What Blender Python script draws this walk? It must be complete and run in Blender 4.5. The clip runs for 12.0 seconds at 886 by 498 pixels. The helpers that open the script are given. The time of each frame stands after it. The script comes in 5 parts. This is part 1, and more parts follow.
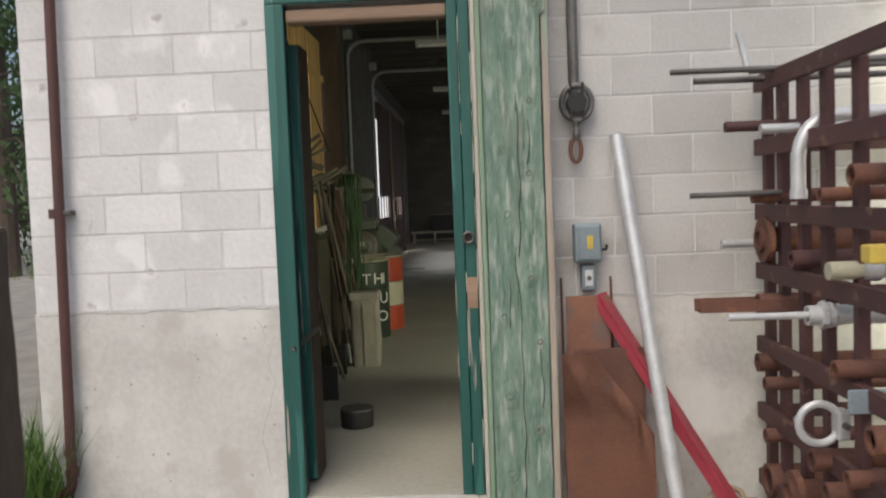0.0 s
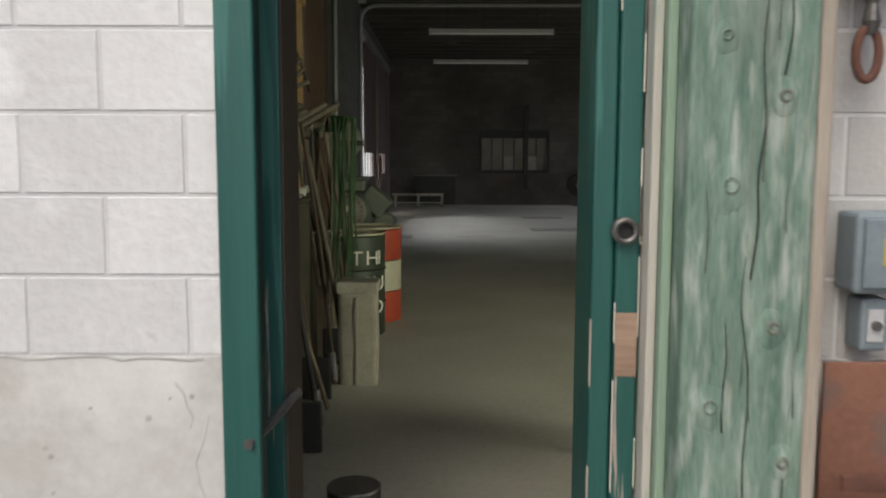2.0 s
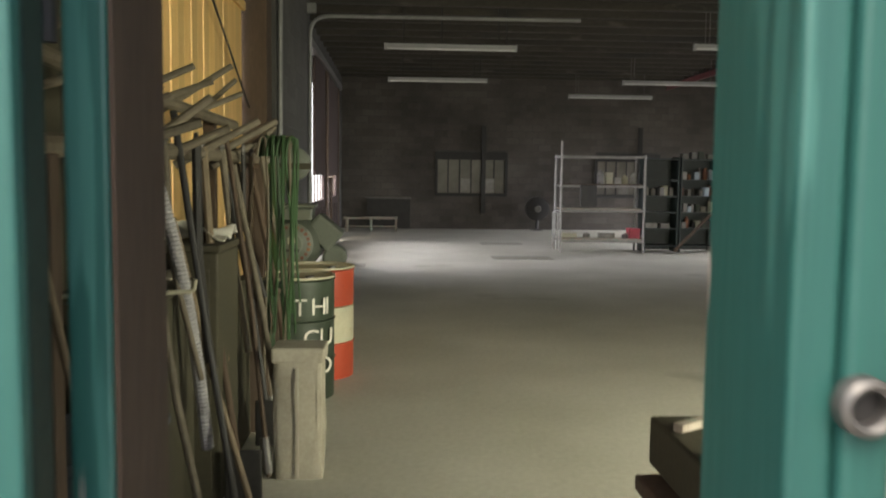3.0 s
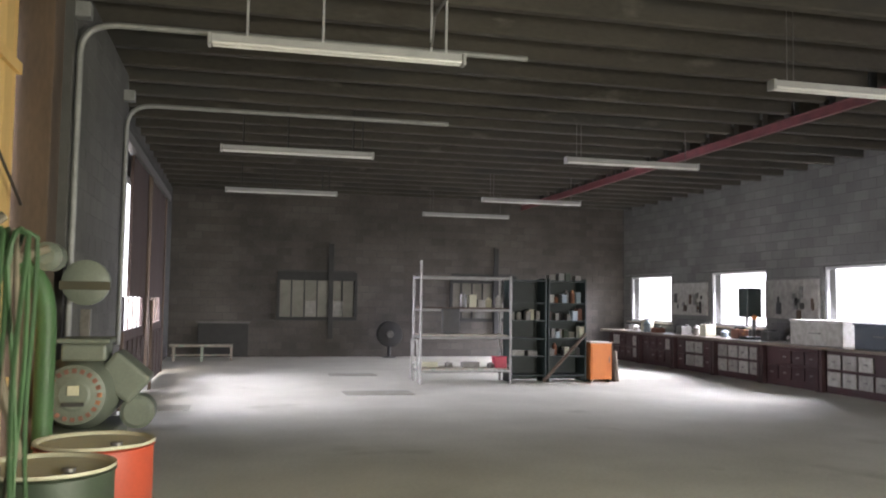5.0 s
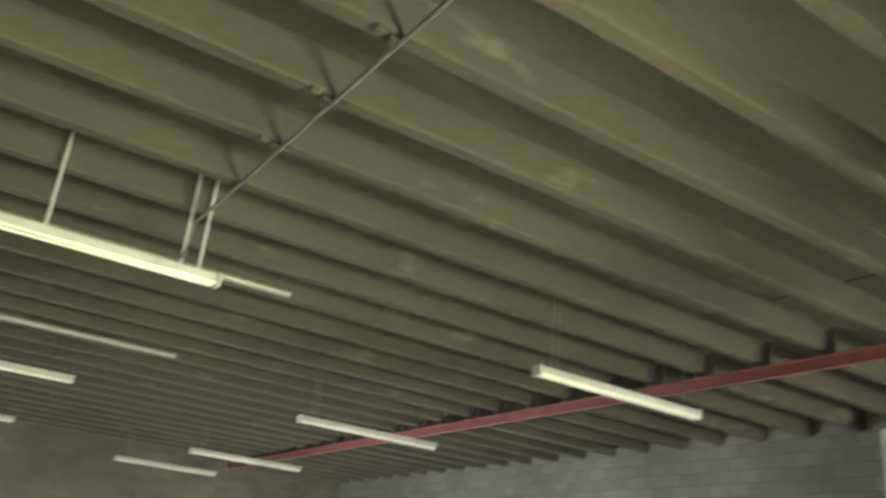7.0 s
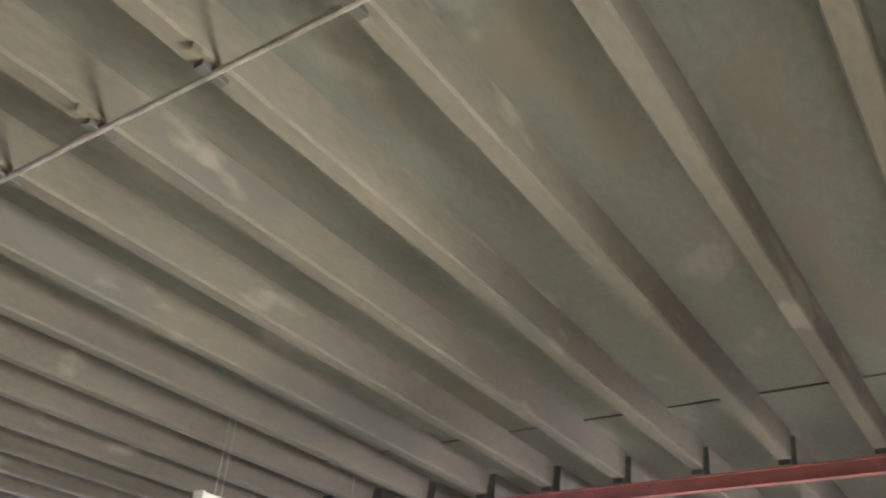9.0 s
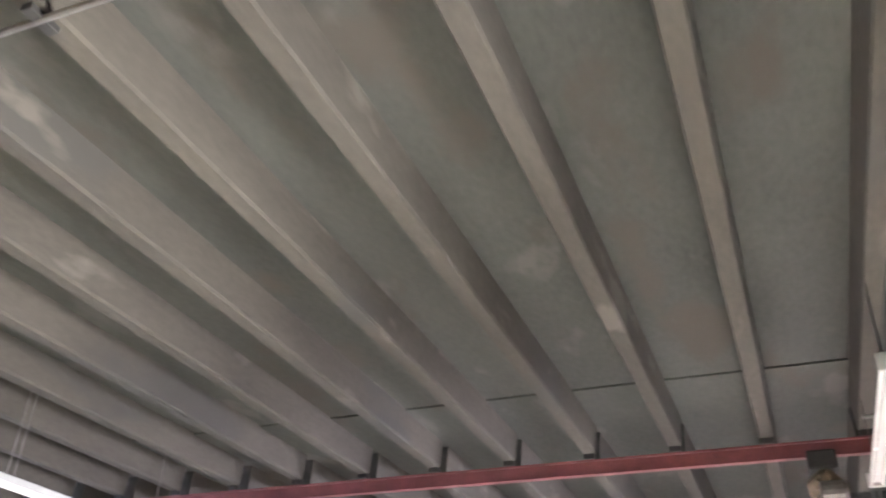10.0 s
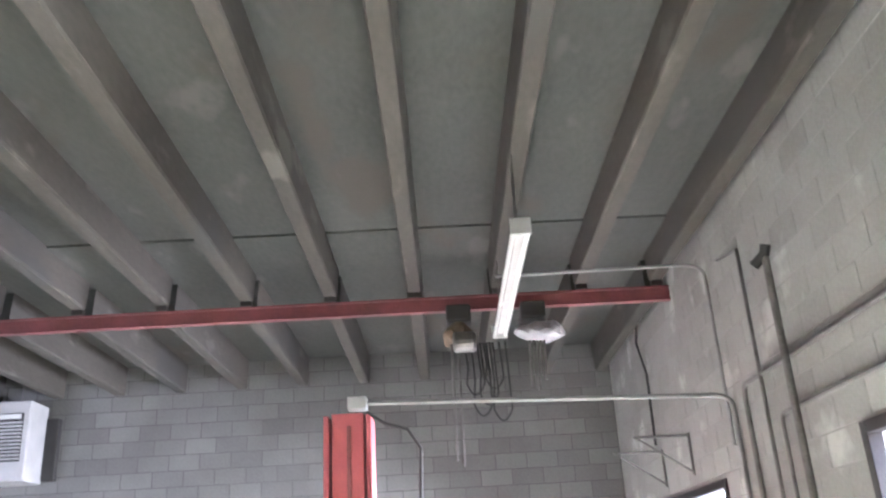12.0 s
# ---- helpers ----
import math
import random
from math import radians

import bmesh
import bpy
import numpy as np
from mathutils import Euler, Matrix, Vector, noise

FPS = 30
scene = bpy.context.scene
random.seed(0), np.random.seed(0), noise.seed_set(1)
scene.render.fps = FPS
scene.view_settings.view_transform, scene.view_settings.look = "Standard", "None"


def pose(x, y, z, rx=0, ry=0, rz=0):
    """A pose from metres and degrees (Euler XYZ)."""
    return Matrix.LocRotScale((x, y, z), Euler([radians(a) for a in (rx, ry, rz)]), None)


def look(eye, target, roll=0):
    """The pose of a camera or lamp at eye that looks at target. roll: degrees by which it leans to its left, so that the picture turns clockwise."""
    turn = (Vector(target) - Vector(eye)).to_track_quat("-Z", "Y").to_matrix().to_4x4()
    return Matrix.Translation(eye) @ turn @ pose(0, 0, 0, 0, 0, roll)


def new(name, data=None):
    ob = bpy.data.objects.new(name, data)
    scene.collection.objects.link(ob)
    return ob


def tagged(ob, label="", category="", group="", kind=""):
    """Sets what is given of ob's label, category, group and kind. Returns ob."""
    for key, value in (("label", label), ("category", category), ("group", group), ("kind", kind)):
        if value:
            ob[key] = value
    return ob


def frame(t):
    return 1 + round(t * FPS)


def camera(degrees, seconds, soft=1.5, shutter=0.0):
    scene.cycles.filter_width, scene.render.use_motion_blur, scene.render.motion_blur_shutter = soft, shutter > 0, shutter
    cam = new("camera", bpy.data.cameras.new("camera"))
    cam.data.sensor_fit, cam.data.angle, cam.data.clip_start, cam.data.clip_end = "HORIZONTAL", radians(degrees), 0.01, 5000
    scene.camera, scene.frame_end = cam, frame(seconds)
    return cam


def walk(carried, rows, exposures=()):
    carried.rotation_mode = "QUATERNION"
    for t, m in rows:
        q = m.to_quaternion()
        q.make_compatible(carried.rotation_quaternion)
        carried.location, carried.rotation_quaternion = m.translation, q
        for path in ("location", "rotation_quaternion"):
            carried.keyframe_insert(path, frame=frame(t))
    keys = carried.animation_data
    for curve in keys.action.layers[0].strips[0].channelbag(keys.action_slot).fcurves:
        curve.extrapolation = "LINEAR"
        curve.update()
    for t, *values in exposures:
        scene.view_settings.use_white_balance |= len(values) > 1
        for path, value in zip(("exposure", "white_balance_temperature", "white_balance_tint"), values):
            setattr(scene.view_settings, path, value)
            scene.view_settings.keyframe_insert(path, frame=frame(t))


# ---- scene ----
cam = camera(55.3, 12.0, soft=1.9, shutter=0.4)
PATH = [
    (0, (0.531, -4.351, 1.556), (0.453, -2.357, 1.433), -2.2),
    (0.5, (0.448, -3.818, 1.523), (0.364, -1.831, 1.313), -1.4),
    (1, (0.277, -3.29, 1.524), (0.197, -1.303, 1.31), -0.8),
    (1.5, (0.179, -2.704, 1.496), (0.119, -0.716, 1.278), -0.3),
    (2, (0.062, -2.093, 1.519), (0.053, -0.104, 1.304), 0.2),
    (2.5, (-0.003, -1.5, 1.551), (0.089, 0.486, 1.336), 0.3),
    (3, (-0.012, -0.919, 1.586), (0.093, 1.072, 1.418), 0.7),
    (3.5, (-0.03, -0.382, 1.632), (0.214, 1.602, 1.571), 0.3),
    (5.3, (0.052, 1.514, 1.603), (0.554, 3.442, 1.782), 1.6),
    (5.5, (0.062, 1.721, 1.618), (0.568, 3.643, 1.844), 2.8),
    (6, (-0.003, 2.105, 1.648), (0.532, 4.005, 1.968), 3.8),
    (6.5, (0.062, 2.533, 1.731), (0.76, 4.339, 2.234), 3.8),
    (7, (0.175, 2.445, 1.746), (1.147, 4.021, 2.502), 6.1),
    (7.5, (0.236, 2.544, 1.948), (1.379, 3.923, 2.839), 6.2),
    (7.7, (0.247, 2.536, 1.912), (1.402, 3.867, 2.857), 6.3),
    (9.3, (0.254, 2.586, 1.956), (1.691, 3.508, 2.998), 3.8),
    (9.5, (0.249, 2.607, 1.957), (1.724, 3.466, 2.998), 3.3),
    (10, (0.257, 2.59, 1.949), (1.829, 3.259, 2.99), 2.2),
    (10.5, (0.302, 2.599, 1.983), (1.96, 3.057, 3.004), 0.5),
    (11, (0.332, 2.563, 1.964), (2.063, 2.814, 2.935), -1.7),
    (11.5, (0.356, 2.53, 1.954), (2.163, 2.626, 2.806), -2.5),
    (12, (0.389, 2.501, 1.941), (2.251, 2.48, 2.671), -3.2),
]
walk(cam, [(t, look(eye, target, roll)) for t, eye, target, roll in PATH],
     [(0, 0.0, 6500, 9), (1.5, 0.0, 6400, 8), (2.3, 0.3, 6400, 8), (2.7, 0.75, 6500, 10), (3.0, 1.25, 6700, 10), (3.3, 2.2, 7200, 6), (3.6, 2.2, 7200, 5), (5.3, 2.0, 6100, 17), (6.0, 1.95, 6000, 14),
      (6.6, 2.5, 6900, 1), (7.0, 3.3, 7200, -6), (7.5, 3.95, 7000, 0), (9.3, 4.05, 6000, 21), (10.5, 4.1, 5500, 29), (12.0, 4.2, 5300, 23)])

# ---- light ----
world = bpy.data.worlds.new("overcast_sky")
scene.world = world
world.use_nodes = True
wn = world.node_tree.nodes
sky = wn.new("ShaderNodeTexSky")
sky.sky_type = "NISHITA"
sky.sun_disc = False
sky.sun_elevation, sky.sun_rotation = radians(50), radians(200)
sky.air_density, sky.dust_density, sky.ozone_density = 1.0, 4.0, 1.0
world.node_tree.links.new(sky.outputs[0], wn["Background"].inputs[0])
wn["Background"].inputs[1].default_value = 0.14
sun = new("sun", bpy.data.lights.new("sun", "SUN"))
sun.data.energy, sun.data.angle, sun.data.color = 0.9, radians(30), (1.0, 0.96, 0.9)
sun.matrix_world = look((-4, -12, 20), (0, 0, 0))


def window_light(name, place, aim, w, h, power, color, spread=90):
    """Daylight of one opening."""
    ob = new(name, bpy.data.lights.new(name, "AREA"))
    ob.data.shape, ob.data.size, ob.data.size_y = "RECTANGLE", w, h
    ob.data.energy, ob.data.color, ob.data.spread = power, color, radians(spread)
    ob.matrix_world = look(place, aim)
    return ob


COOL = (0.90, 0.905, 1.0)
# ---- materials ----


def mat(name, base, dark=None, scale=3.0, fine=40.0, rough=0.7, metal=0.0, bump=0.15, patch=None, patch_scale=2.0, patch_at=0.6, stretch=(1, 1, 1), vary=0.12, soft=0.08, patch2=None, patch2_scale=2.0, patch2_at=0.55, island=False):
    """Two scales of noise between base and dark, optional patches of another colour, piece-to-piece variation and fine relief."""
    m = bpy.data.materials.new(name)
    m.use_nodes = True
    nt = m.node_tree
    nd, ln = nt.nodes, nt.links.new
    p = nd["Principled BSDF"]
    p.inputs["Roughness"].default_value, p.inputs["Metallic"].default_value = rough, metal
    dark = dark or tuple(c * 0.7 for c in base)
    co = nd.new("ShaderNodeTexCoord")
    mp = nd.new("ShaderNodeMapping")
    mp.inputs["Scale"].default_value = stretch
    ge = nd.new("ShaderNodeNewGeometry")
    ln(ge.outputs["Position"], mp.inputs[0])
    n1, n2 = nd.new("ShaderNodeTexNoise"), nd.new("ShaderNodeTexNoise")
    n1.inputs["Scale"].default_value, n1.inputs["Detail"].default_value = scale, 6
    n2.inputs["Scale"].default_value, n2.inputs["Detail"].default_value = fine, 4
    for n in (n1, n2):
        ln(mp.outputs[0], n.inputs[0])
    ad = nd.new("ShaderNodeMath")
    ad.operation = "MULTIPLY_ADD"
    ad.inputs[1].default_value, ad.inputs[2].default_value = 0.45, 0.0
    ln(n2.outputs[0], ad.inputs[0])
    su = nd.new("ShaderNodeMath")
    su.operation = "MULTIPLY_ADD"
    su.inputs[1].default_value = 0.9
    ln(n1.outputs[0], su.inputs[0])
    ln(ad.outputs[0], su.inputs[2])
    rp = nd.new("ShaderNodeValToRGB")
    rp.color_ramp.elements[0].position, rp.color_ramp.elements[1].position = 0.42, 0.9
    rp.color_ramp.elements[0].color, rp.color_ramp.elements[1].color = (*dark, 1), (*base, 1)
    ln(su.outputs[0], rp.inputs[0])
    out = rp.outputs[0]
    for patch, patch_scale, patch_at in [q for q in ((patch2, patch2_scale, patch2_at), (patch, patch_scale, patch_at)) if q[0]]:
        n3 = nd.new("ShaderNodeTexNoise")
        n3.inputs["Scale"].default_value, n3.inputs["Detail"].default_value = patch_scale, 8
        ln(mp.outputs[0], n3.inputs[0])
        r3 = nd.new("ShaderNodeValToRGB")
        r3.color_ramp.elements[0].position, r3.color_ramp.elements[1].position = patch_at, patch_at + soft
        ln(n3.outputs[0], r3.inputs[0])
        mx = nd.new("ShaderNodeMix")
        mx.data_type = "RGBA"
        ln(r3.outputs[0], mx.inputs[0])
        ln(out, mx.inputs[6])
        mx.inputs[7].default_value = (*patch, 1)
        out = mx.outputs[2]
    oi = nd.new("ShaderNodeObjectInfo")
    mr = nd.new("ShaderNodeMapRange")
    mr.inputs[3].default_value, mr.inputs[4].default_value = 1 - vary, 1 + vary * 0.5
    pick = oi.outputs["Random"]
    if island:
        both, part_of = nd.new("ShaderNodeMath"), nd.new("ShaderNodeMath")
        part_of.operation = "FRACT"
        ln(pick, both.inputs[0])
        ln(ge.outputs["Random Per Island"], both.inputs[1])
        ln(both.outputs[0], part_of.inputs[0])
        pick = part_of.outputs[0]
    ln(pick, mr.inputs[0])
    vm = nd.new("ShaderNodeVectorMath")
    vm.operation = "SCALE"
    ln(out, vm.inputs[0])
    ln(mr.outputs[0], vm.inputs[3])
    ln(vm.outputs[0], p.inputs["Base Color"])
    rr = nd.new("ShaderNodeMapRange")
    rr.inputs[3].default_value, rr.inputs[4].default_value = max(0.05, rough - 0.15), min(1, rough + 0.12)
    ln(n1.outputs[0], rr.inputs[0])
    ln(rr.outputs[0], p.inputs["Roughness"])
    if bump:
        bp = nd.new("ShaderNodeBump")
        bp.inputs["Strength"].default_value, bp.inputs["Distance"].default_value = bump, 0.01
        ln(su.outputs[0], bp.inputs["Height"])
        ln(bp.outputs[0], p.inputs["Normal"])
    return m


WHITE_BLOCK = mat("painted_block", (0.81, 0.8, 0.79), (0.67, 0.66, 0.65), 2.5, 34, 0.85, bump=1.0, vary=0.10, patch=(0.52, 0.49, 0.46), patch_scale=7, patch_at=0.655, patch2=(0.86, 0.85, 0.84), patch2_scale=3.5, patch2_at=0.55)
DULL_BLOCK = mat("grimy_painted_block", (0.62, 0.605, 0.585), (0.48, 0.47, 0.45), 1.8, 60, 0.85, bump=0.5, vary=0.12, patch=(0.42, 0.40, 0.37), patch_scale=2.2, patch_at=0.60)
MORTAR = mat("pale_mortar", (0.72, 0.705, 0.69), (0.6, 0.59, 0.58), 6, 80, 0.95, bump=0.4, vary=0)
LIP = mat("weathered_dark_mortar", (0.52, 0.505, 0.475), (0.38, 0.365, 0.34), 9, 60, 0.95, bump=0.6, vary=0.15)
BASE_CONC = mat("stained_base_concrete", (0.7, 0.685, 0.65), (0.52, 0.505, 0.475), 2.2, 30, 0.9, bump=0.9, vary=0, patch=(0.55, 0.53, 0.485), patch_scale=3.3, patch_at=0.56, soft=0.10, patch2=(0.76, 0.745, 0.71), patch2_scale=1.3, patch2_at=0.52)
# Same blockwork toned per wall, each wall's share of light put into its colour.
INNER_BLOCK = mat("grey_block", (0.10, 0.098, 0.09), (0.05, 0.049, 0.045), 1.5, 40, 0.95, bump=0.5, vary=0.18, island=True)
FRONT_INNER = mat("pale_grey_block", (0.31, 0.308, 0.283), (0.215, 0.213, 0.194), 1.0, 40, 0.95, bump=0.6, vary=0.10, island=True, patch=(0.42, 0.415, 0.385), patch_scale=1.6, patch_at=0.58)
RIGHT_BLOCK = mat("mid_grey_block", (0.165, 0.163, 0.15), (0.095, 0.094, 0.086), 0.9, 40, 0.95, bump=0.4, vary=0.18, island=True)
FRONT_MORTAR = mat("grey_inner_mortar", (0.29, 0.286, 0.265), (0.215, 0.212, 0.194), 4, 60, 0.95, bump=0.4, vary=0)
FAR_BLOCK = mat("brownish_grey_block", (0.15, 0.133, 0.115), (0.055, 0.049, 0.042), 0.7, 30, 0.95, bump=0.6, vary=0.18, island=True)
CONDUIT = mat("dull_grey_conduit", (0.30, 0.30, 0.29), (0.20, 0.20, 0.19), 8, 60, 0.55, metal=0.3, bump=0.1)
SCAFF = mat("chipped_grey_white_paint", (0.32, 0.31, 0.29), (0.20, 0.19, 0.175), 8, 60, 0.6, bump=0.1)
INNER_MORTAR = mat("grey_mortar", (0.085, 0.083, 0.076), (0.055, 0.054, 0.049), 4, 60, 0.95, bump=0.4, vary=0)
FLOOR = mat("worn_concrete_floor", (0.56, 0.545, 0.47), (0.38, 0.368, 0.30), 0.8, 25, 0.6, bump=0.08, vary=0, patch=(0.28, 0.265, 0.2), patch_scale=0.55, patch_at=0.62, soft=0.12)
# Ceiling concrete set near black, putting its dimness above the floor into the colour.
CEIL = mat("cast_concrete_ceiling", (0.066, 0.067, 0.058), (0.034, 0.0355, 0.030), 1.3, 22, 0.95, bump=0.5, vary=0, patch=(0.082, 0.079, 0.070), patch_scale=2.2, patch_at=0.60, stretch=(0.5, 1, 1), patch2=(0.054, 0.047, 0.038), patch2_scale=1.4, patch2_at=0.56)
RIBCONC = mat("tan_rib_concrete", (0.074, 0.066, 0.053), (0.04, 0.035, 0.028), 1.6, 26, 0.95, bump=0.5, vary=0, patch=(0.10, 0.092, 0.076), patch_scale=3, patch_at=0.62, stretch=(0.4, 1, 1), patch2=(0.05, 0.047, 0.041), patch2_scale=1.1, patch2_at=0.55)
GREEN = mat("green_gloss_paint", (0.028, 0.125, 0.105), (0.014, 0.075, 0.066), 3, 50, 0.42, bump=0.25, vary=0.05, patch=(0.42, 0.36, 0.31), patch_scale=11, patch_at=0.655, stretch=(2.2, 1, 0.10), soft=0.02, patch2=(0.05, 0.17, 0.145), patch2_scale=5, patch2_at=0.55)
TRIM = mat("peeling_white_trim", (0.66, 0.63, 0.56), (0.48, 0.45, 0.38), 4, 50, 0.85, bump=0.5, patch=(0.36, 0.46, 0.36), patch_scale=6, patch_at=0.56, stretch=(2, 2, 0.2))
PALEGREEN = mat("pale_green_trim", (0.33, 0.45, 0.33), (0.22, 0.31, 0.23), 4, 50, 0.85, bump=0.5, patch=(0.5, 0.45, 0.38), patch_scale=8, patch_at=0.6, stretch=(2, 2, 0.15))
PLANK = mat("weathered_green_plank", (0.27, 0.37, 0.29), (0.085, 0.16, 0.12), 9, 70, 0.85, bump=1.0, vary=0.03, patch=(0.45, 0.49, 0.43), patch_scale=15, patch_at=0.52, stretch=(2.0, 1, 0.36), soft=0.2, patch2=(0.26, 0.235, 0.195), patch2_scale=3.2, patch2_at=0.535)
BARE = mat("bare_grey_wood", (0.52, 0.46, 0.38), (0.30, 0.25, 0.20), 4, 50, 0.9, bump=0.5, patch=(0.33, 0.40, 0.32), patch_scale=5, patch_at=0.55, stretch=(2, 2, 0.2))
WOODSTRIP = mat("worn_lintel_wood", (0.40, 0.28, 0.20), (0.22, 0.14, 0.09), 4, 50, 0.8, bump=0.4, stretch=(0.2, 2, 2))
RUST = mat("rusty_steel", (0.22, 0.095, 0.06), (0.10, 0.05, 0.04), 4, 60, 0.85, bump=0.4, patch=(0.34, 0.15, 0.06), patch_scale=4, patch_at=0.58)
RUST_SHEET = mat("rusty_sheet", (0.33, 0.155, 0.1), (0.2, 0.095, 0.065), 2.5, 60, 0.8, bump=0.25, patch=(0.20, 0.13, 0.11), patch_scale=3, patch_at=0.56)
MAROON = mat("maroon_rack_paint", (0.115, 0.05, 0.045), (0.06, 0.03, 0.03), 5, 60, 0.7, bump=0.3, patch=(0.22, 0.12, 0.08), patch_scale=9, patch_at=0.62)
PIPE_BROWN = mat("brown_downpipe_paint", (0.12, 0.05, 0.045), (0.07, 0.035, 0.03), 6, 60, 0.55, bump=0.1)
GALV = mat("galvanised_steel", (0.72, 0.73, 0.73), (0.52, 0.53, 0.54), 8, 60, 0.45, metal=0.45, bump=0.1)
STEEL = mat("dull_steel", (0.22, 0.212, 0.198), (0.11, 0.104, 0.097), 8, 60, 0.5, metal=0.7, bump=0.2)
BOXGREY = mat("blue_grey_enamel", (0.27, 0.33, 0.36), (0.19, 0.23, 0.25), 6, 60, 0.5, bump=0.1, patch=(0.2, 0.14, 0.09), patch_scale=14, patch_at=0.68)
YELLOW = mat("yellow_label", (0.75, 0.55, 0.10), (0.55, 0.42, 0.1), 9, 60, 0.6, bump=0)
REDPAINT = mat("faded_red_paint", (0.42, 0.045, 0.07), (0.28, 0.03, 0.05), 5, 60, 0.5, bump=0.15)
REDSTEEL = mat("red_oxide_steel", (0.24, 0.075, 0.08), (0.13, 0.045, 0.047), 4, 50, 0.6, bump=0.15)
PINKSTEEL = mat("faded_red_machine_paint", (0.52, 0.13, 0.14), (0.38, 0.09, 0.10), 4, 50, 0.5, bump=0.1)
ORANGE = mat("orange_enamel", (0.62, 0.20, 0.045), (0.48, 0.15, 0.04), 4, 50, 0.5, bump=0.05)
PINE = mat("fresh_pine_board", (0.86, 0.60, 0.25), (0.70, 0.44, 0.15), 3, 30, 0.6, bump=0.2, stretch=(1, 3, 0.25), vary=0.2)
DARKWOOD = mat("dark_timber", (0.11, 0.075, 0.05), (0.05, 0.035, 0.025), 4, 40, 0.85, bump=0.4, stretch=(1, 1, 0.25))
HANDLE = mat("tool_handle_wood", (0.22, 0.168, 0.105), (0.105, 0.08, 0.05), 5, 40, 0.65, bump=0.2, stretch=(1, 1, 0.3), vary=0.3)
PEG = mat("grey_brown_pegs", (0.185, 0.158, 0.112), (0.09, 0.076, 0.052), 6, 40, 0.75, bump=0.3)
DARK = mat("black_iron", (0.035, 0.033, 0.03), (0.018, 0.017, 0.016), 6, 50, 0.6, bump=0.2)
OLIVE = mat("olive_drab_board", (0.075, 0.068, 0.041), (0.042, 0.038, 0.024), 3, 50, 0.8, bump=0.2)
BLUEGREY = mat("slate_blue_plastic", (0.07, 0.085, 0.10), (0.045, 0.055, 0.065), 3, 50, 0.6, bump=0.1)
SACK = mat("off_white_sack", (0.44, 0.41, 0.33), (0.3, 0.27, 0.21), 6, 60, 0.9, bump=0.4)
LEAFGREEN = mat("green_webbing", (0.05, 0.115, 0.042), (0.028, 0.065, 0.022), 6, 60, 0.6, bump=0.1, vary=0.3)
DRUMGREEN = mat("dark_green_drum", (0.045, 0.065, 0.04), (0.03, 0.04, 0.028), 4, 60, 0.5, bump=0.15, patch=(0.10, 0.06, 0.03), patch_scale=7, patch_at=0.66)
DRUMRED = mat("red_drum", (0.46, 0.07, 0.03), (0.32, 0.05, 0.025), 4, 60, 0.5, bump=0.15)
CREAM = mat("cream_paint", (0.5, 0.48, 0.35), (0.36, 0.345, 0.25), 5, 60, 0.6, bump=0.15, patch=(0.3, 0.24, 0.14), patch_scale=6, patch_at=0.68)
CHALK = mat("chalk_white_paint", (0.78, 0.76, 0.68), (0.6, 0.58, 0.5), 9, 60, 0.8, bump=0)
MACHINE = mat("grey_green_machine_paint", (0.16, 0.18, 0.145), (0.095, 0.11, 0.088), 4, 60, 0.5, bump=0.15)
WHITEPAINT = mat("dusty_white_enamel", (0.46, 0.46, 0.445), (0.35, 0.35, 0.34), 4, 60, 0.4, bump=0.03)
TUBE = mat("unlit_fluorescent_tube", (0.72, 0.72, 0.69), (0.62, 0.62, 0.595), 4, 60, 0.25, bump=0)
SHELFGREEN = mat("dark_green_steel_shelf", (0.016, 0.028, 0.025), (0.010, 0.017, 0.015), 4, 60, 0.5, bump=0.1)
REDBENCH = mat("maroon_bench_paint", (0.042, 0.012, 0.012), (0.022, 0.008, 0.008), 4, 60, 0.6, bump=0.15)
TEAL = mat("teal_paint", (0.03, 0.20, 0.17), (0.02, 0.14, 0.12), 3, 60, 0.5, bump=0.1)
FLOORPLATE = mat("dirty_floor_plate", (0.38, 0.36, 0.29), (0.25, 0.235, 0.185), 2, 40, 0.6, bump=0.15, patch=(0.4, 0.385, 0.32), patch_scale=4, patch_at=0.56)
BENCHTOP = mat("oily_bench_timber", (0.16, 0.13, 0.10), (0.07, 0.055, 0.042), 3, 40, 0.4, bump=0.2, stretch=(2, 0.3, 1))
PAPER = mat("pale_card", (0.36, 0.345, 0.31), (0.20, 0.19, 0.165), 9, 70, 0.85, bump=0.1, vary=0.3)
RUSTDOOR = mat("red_brown_boarded_door", (0.04, 0.022, 0.017), (0.022, 0.013, 0.01), 3, 40, 0.8, bump=0.3, stretch=(1, 1, 0.3))
ROPE = mat("old_rope", (0.42, 0.32, 0.23), (0.28, 0.21, 0.15), 12, 80, 0.95, bump=0.5)
PLASTICWRAP = mat("grey_plastic_wrap", (0.40, 0.395, 0.40), (0.22, 0.215, 0.225), 7, 40, 0.35, bump=0.4)
GRAVEL = mat("gravel_ground", (0.40, 0.37, 0.33), (0.22, 0.20, 0.17), 2, 70, 0.95, bump=0.8)
GRASS = mat("grass_blades", (0.12, 0.22, 0.04), (0.06, 0.12, 0.02), 5, 40, 0.8, bump=0)
LEAF = mat("tree_leaves", (0.075, 0.13, 0.035), (0.03, 0.06, 0.02), 2, 20, 0.7, bump=0, vary=0.2)
BARK = mat("bark", (0.12, 0.09, 0.07), (0.05, 0.04, 0.03), 5, 40, 0.95, bump=0.8, stretch=(1, 1, 0.25))
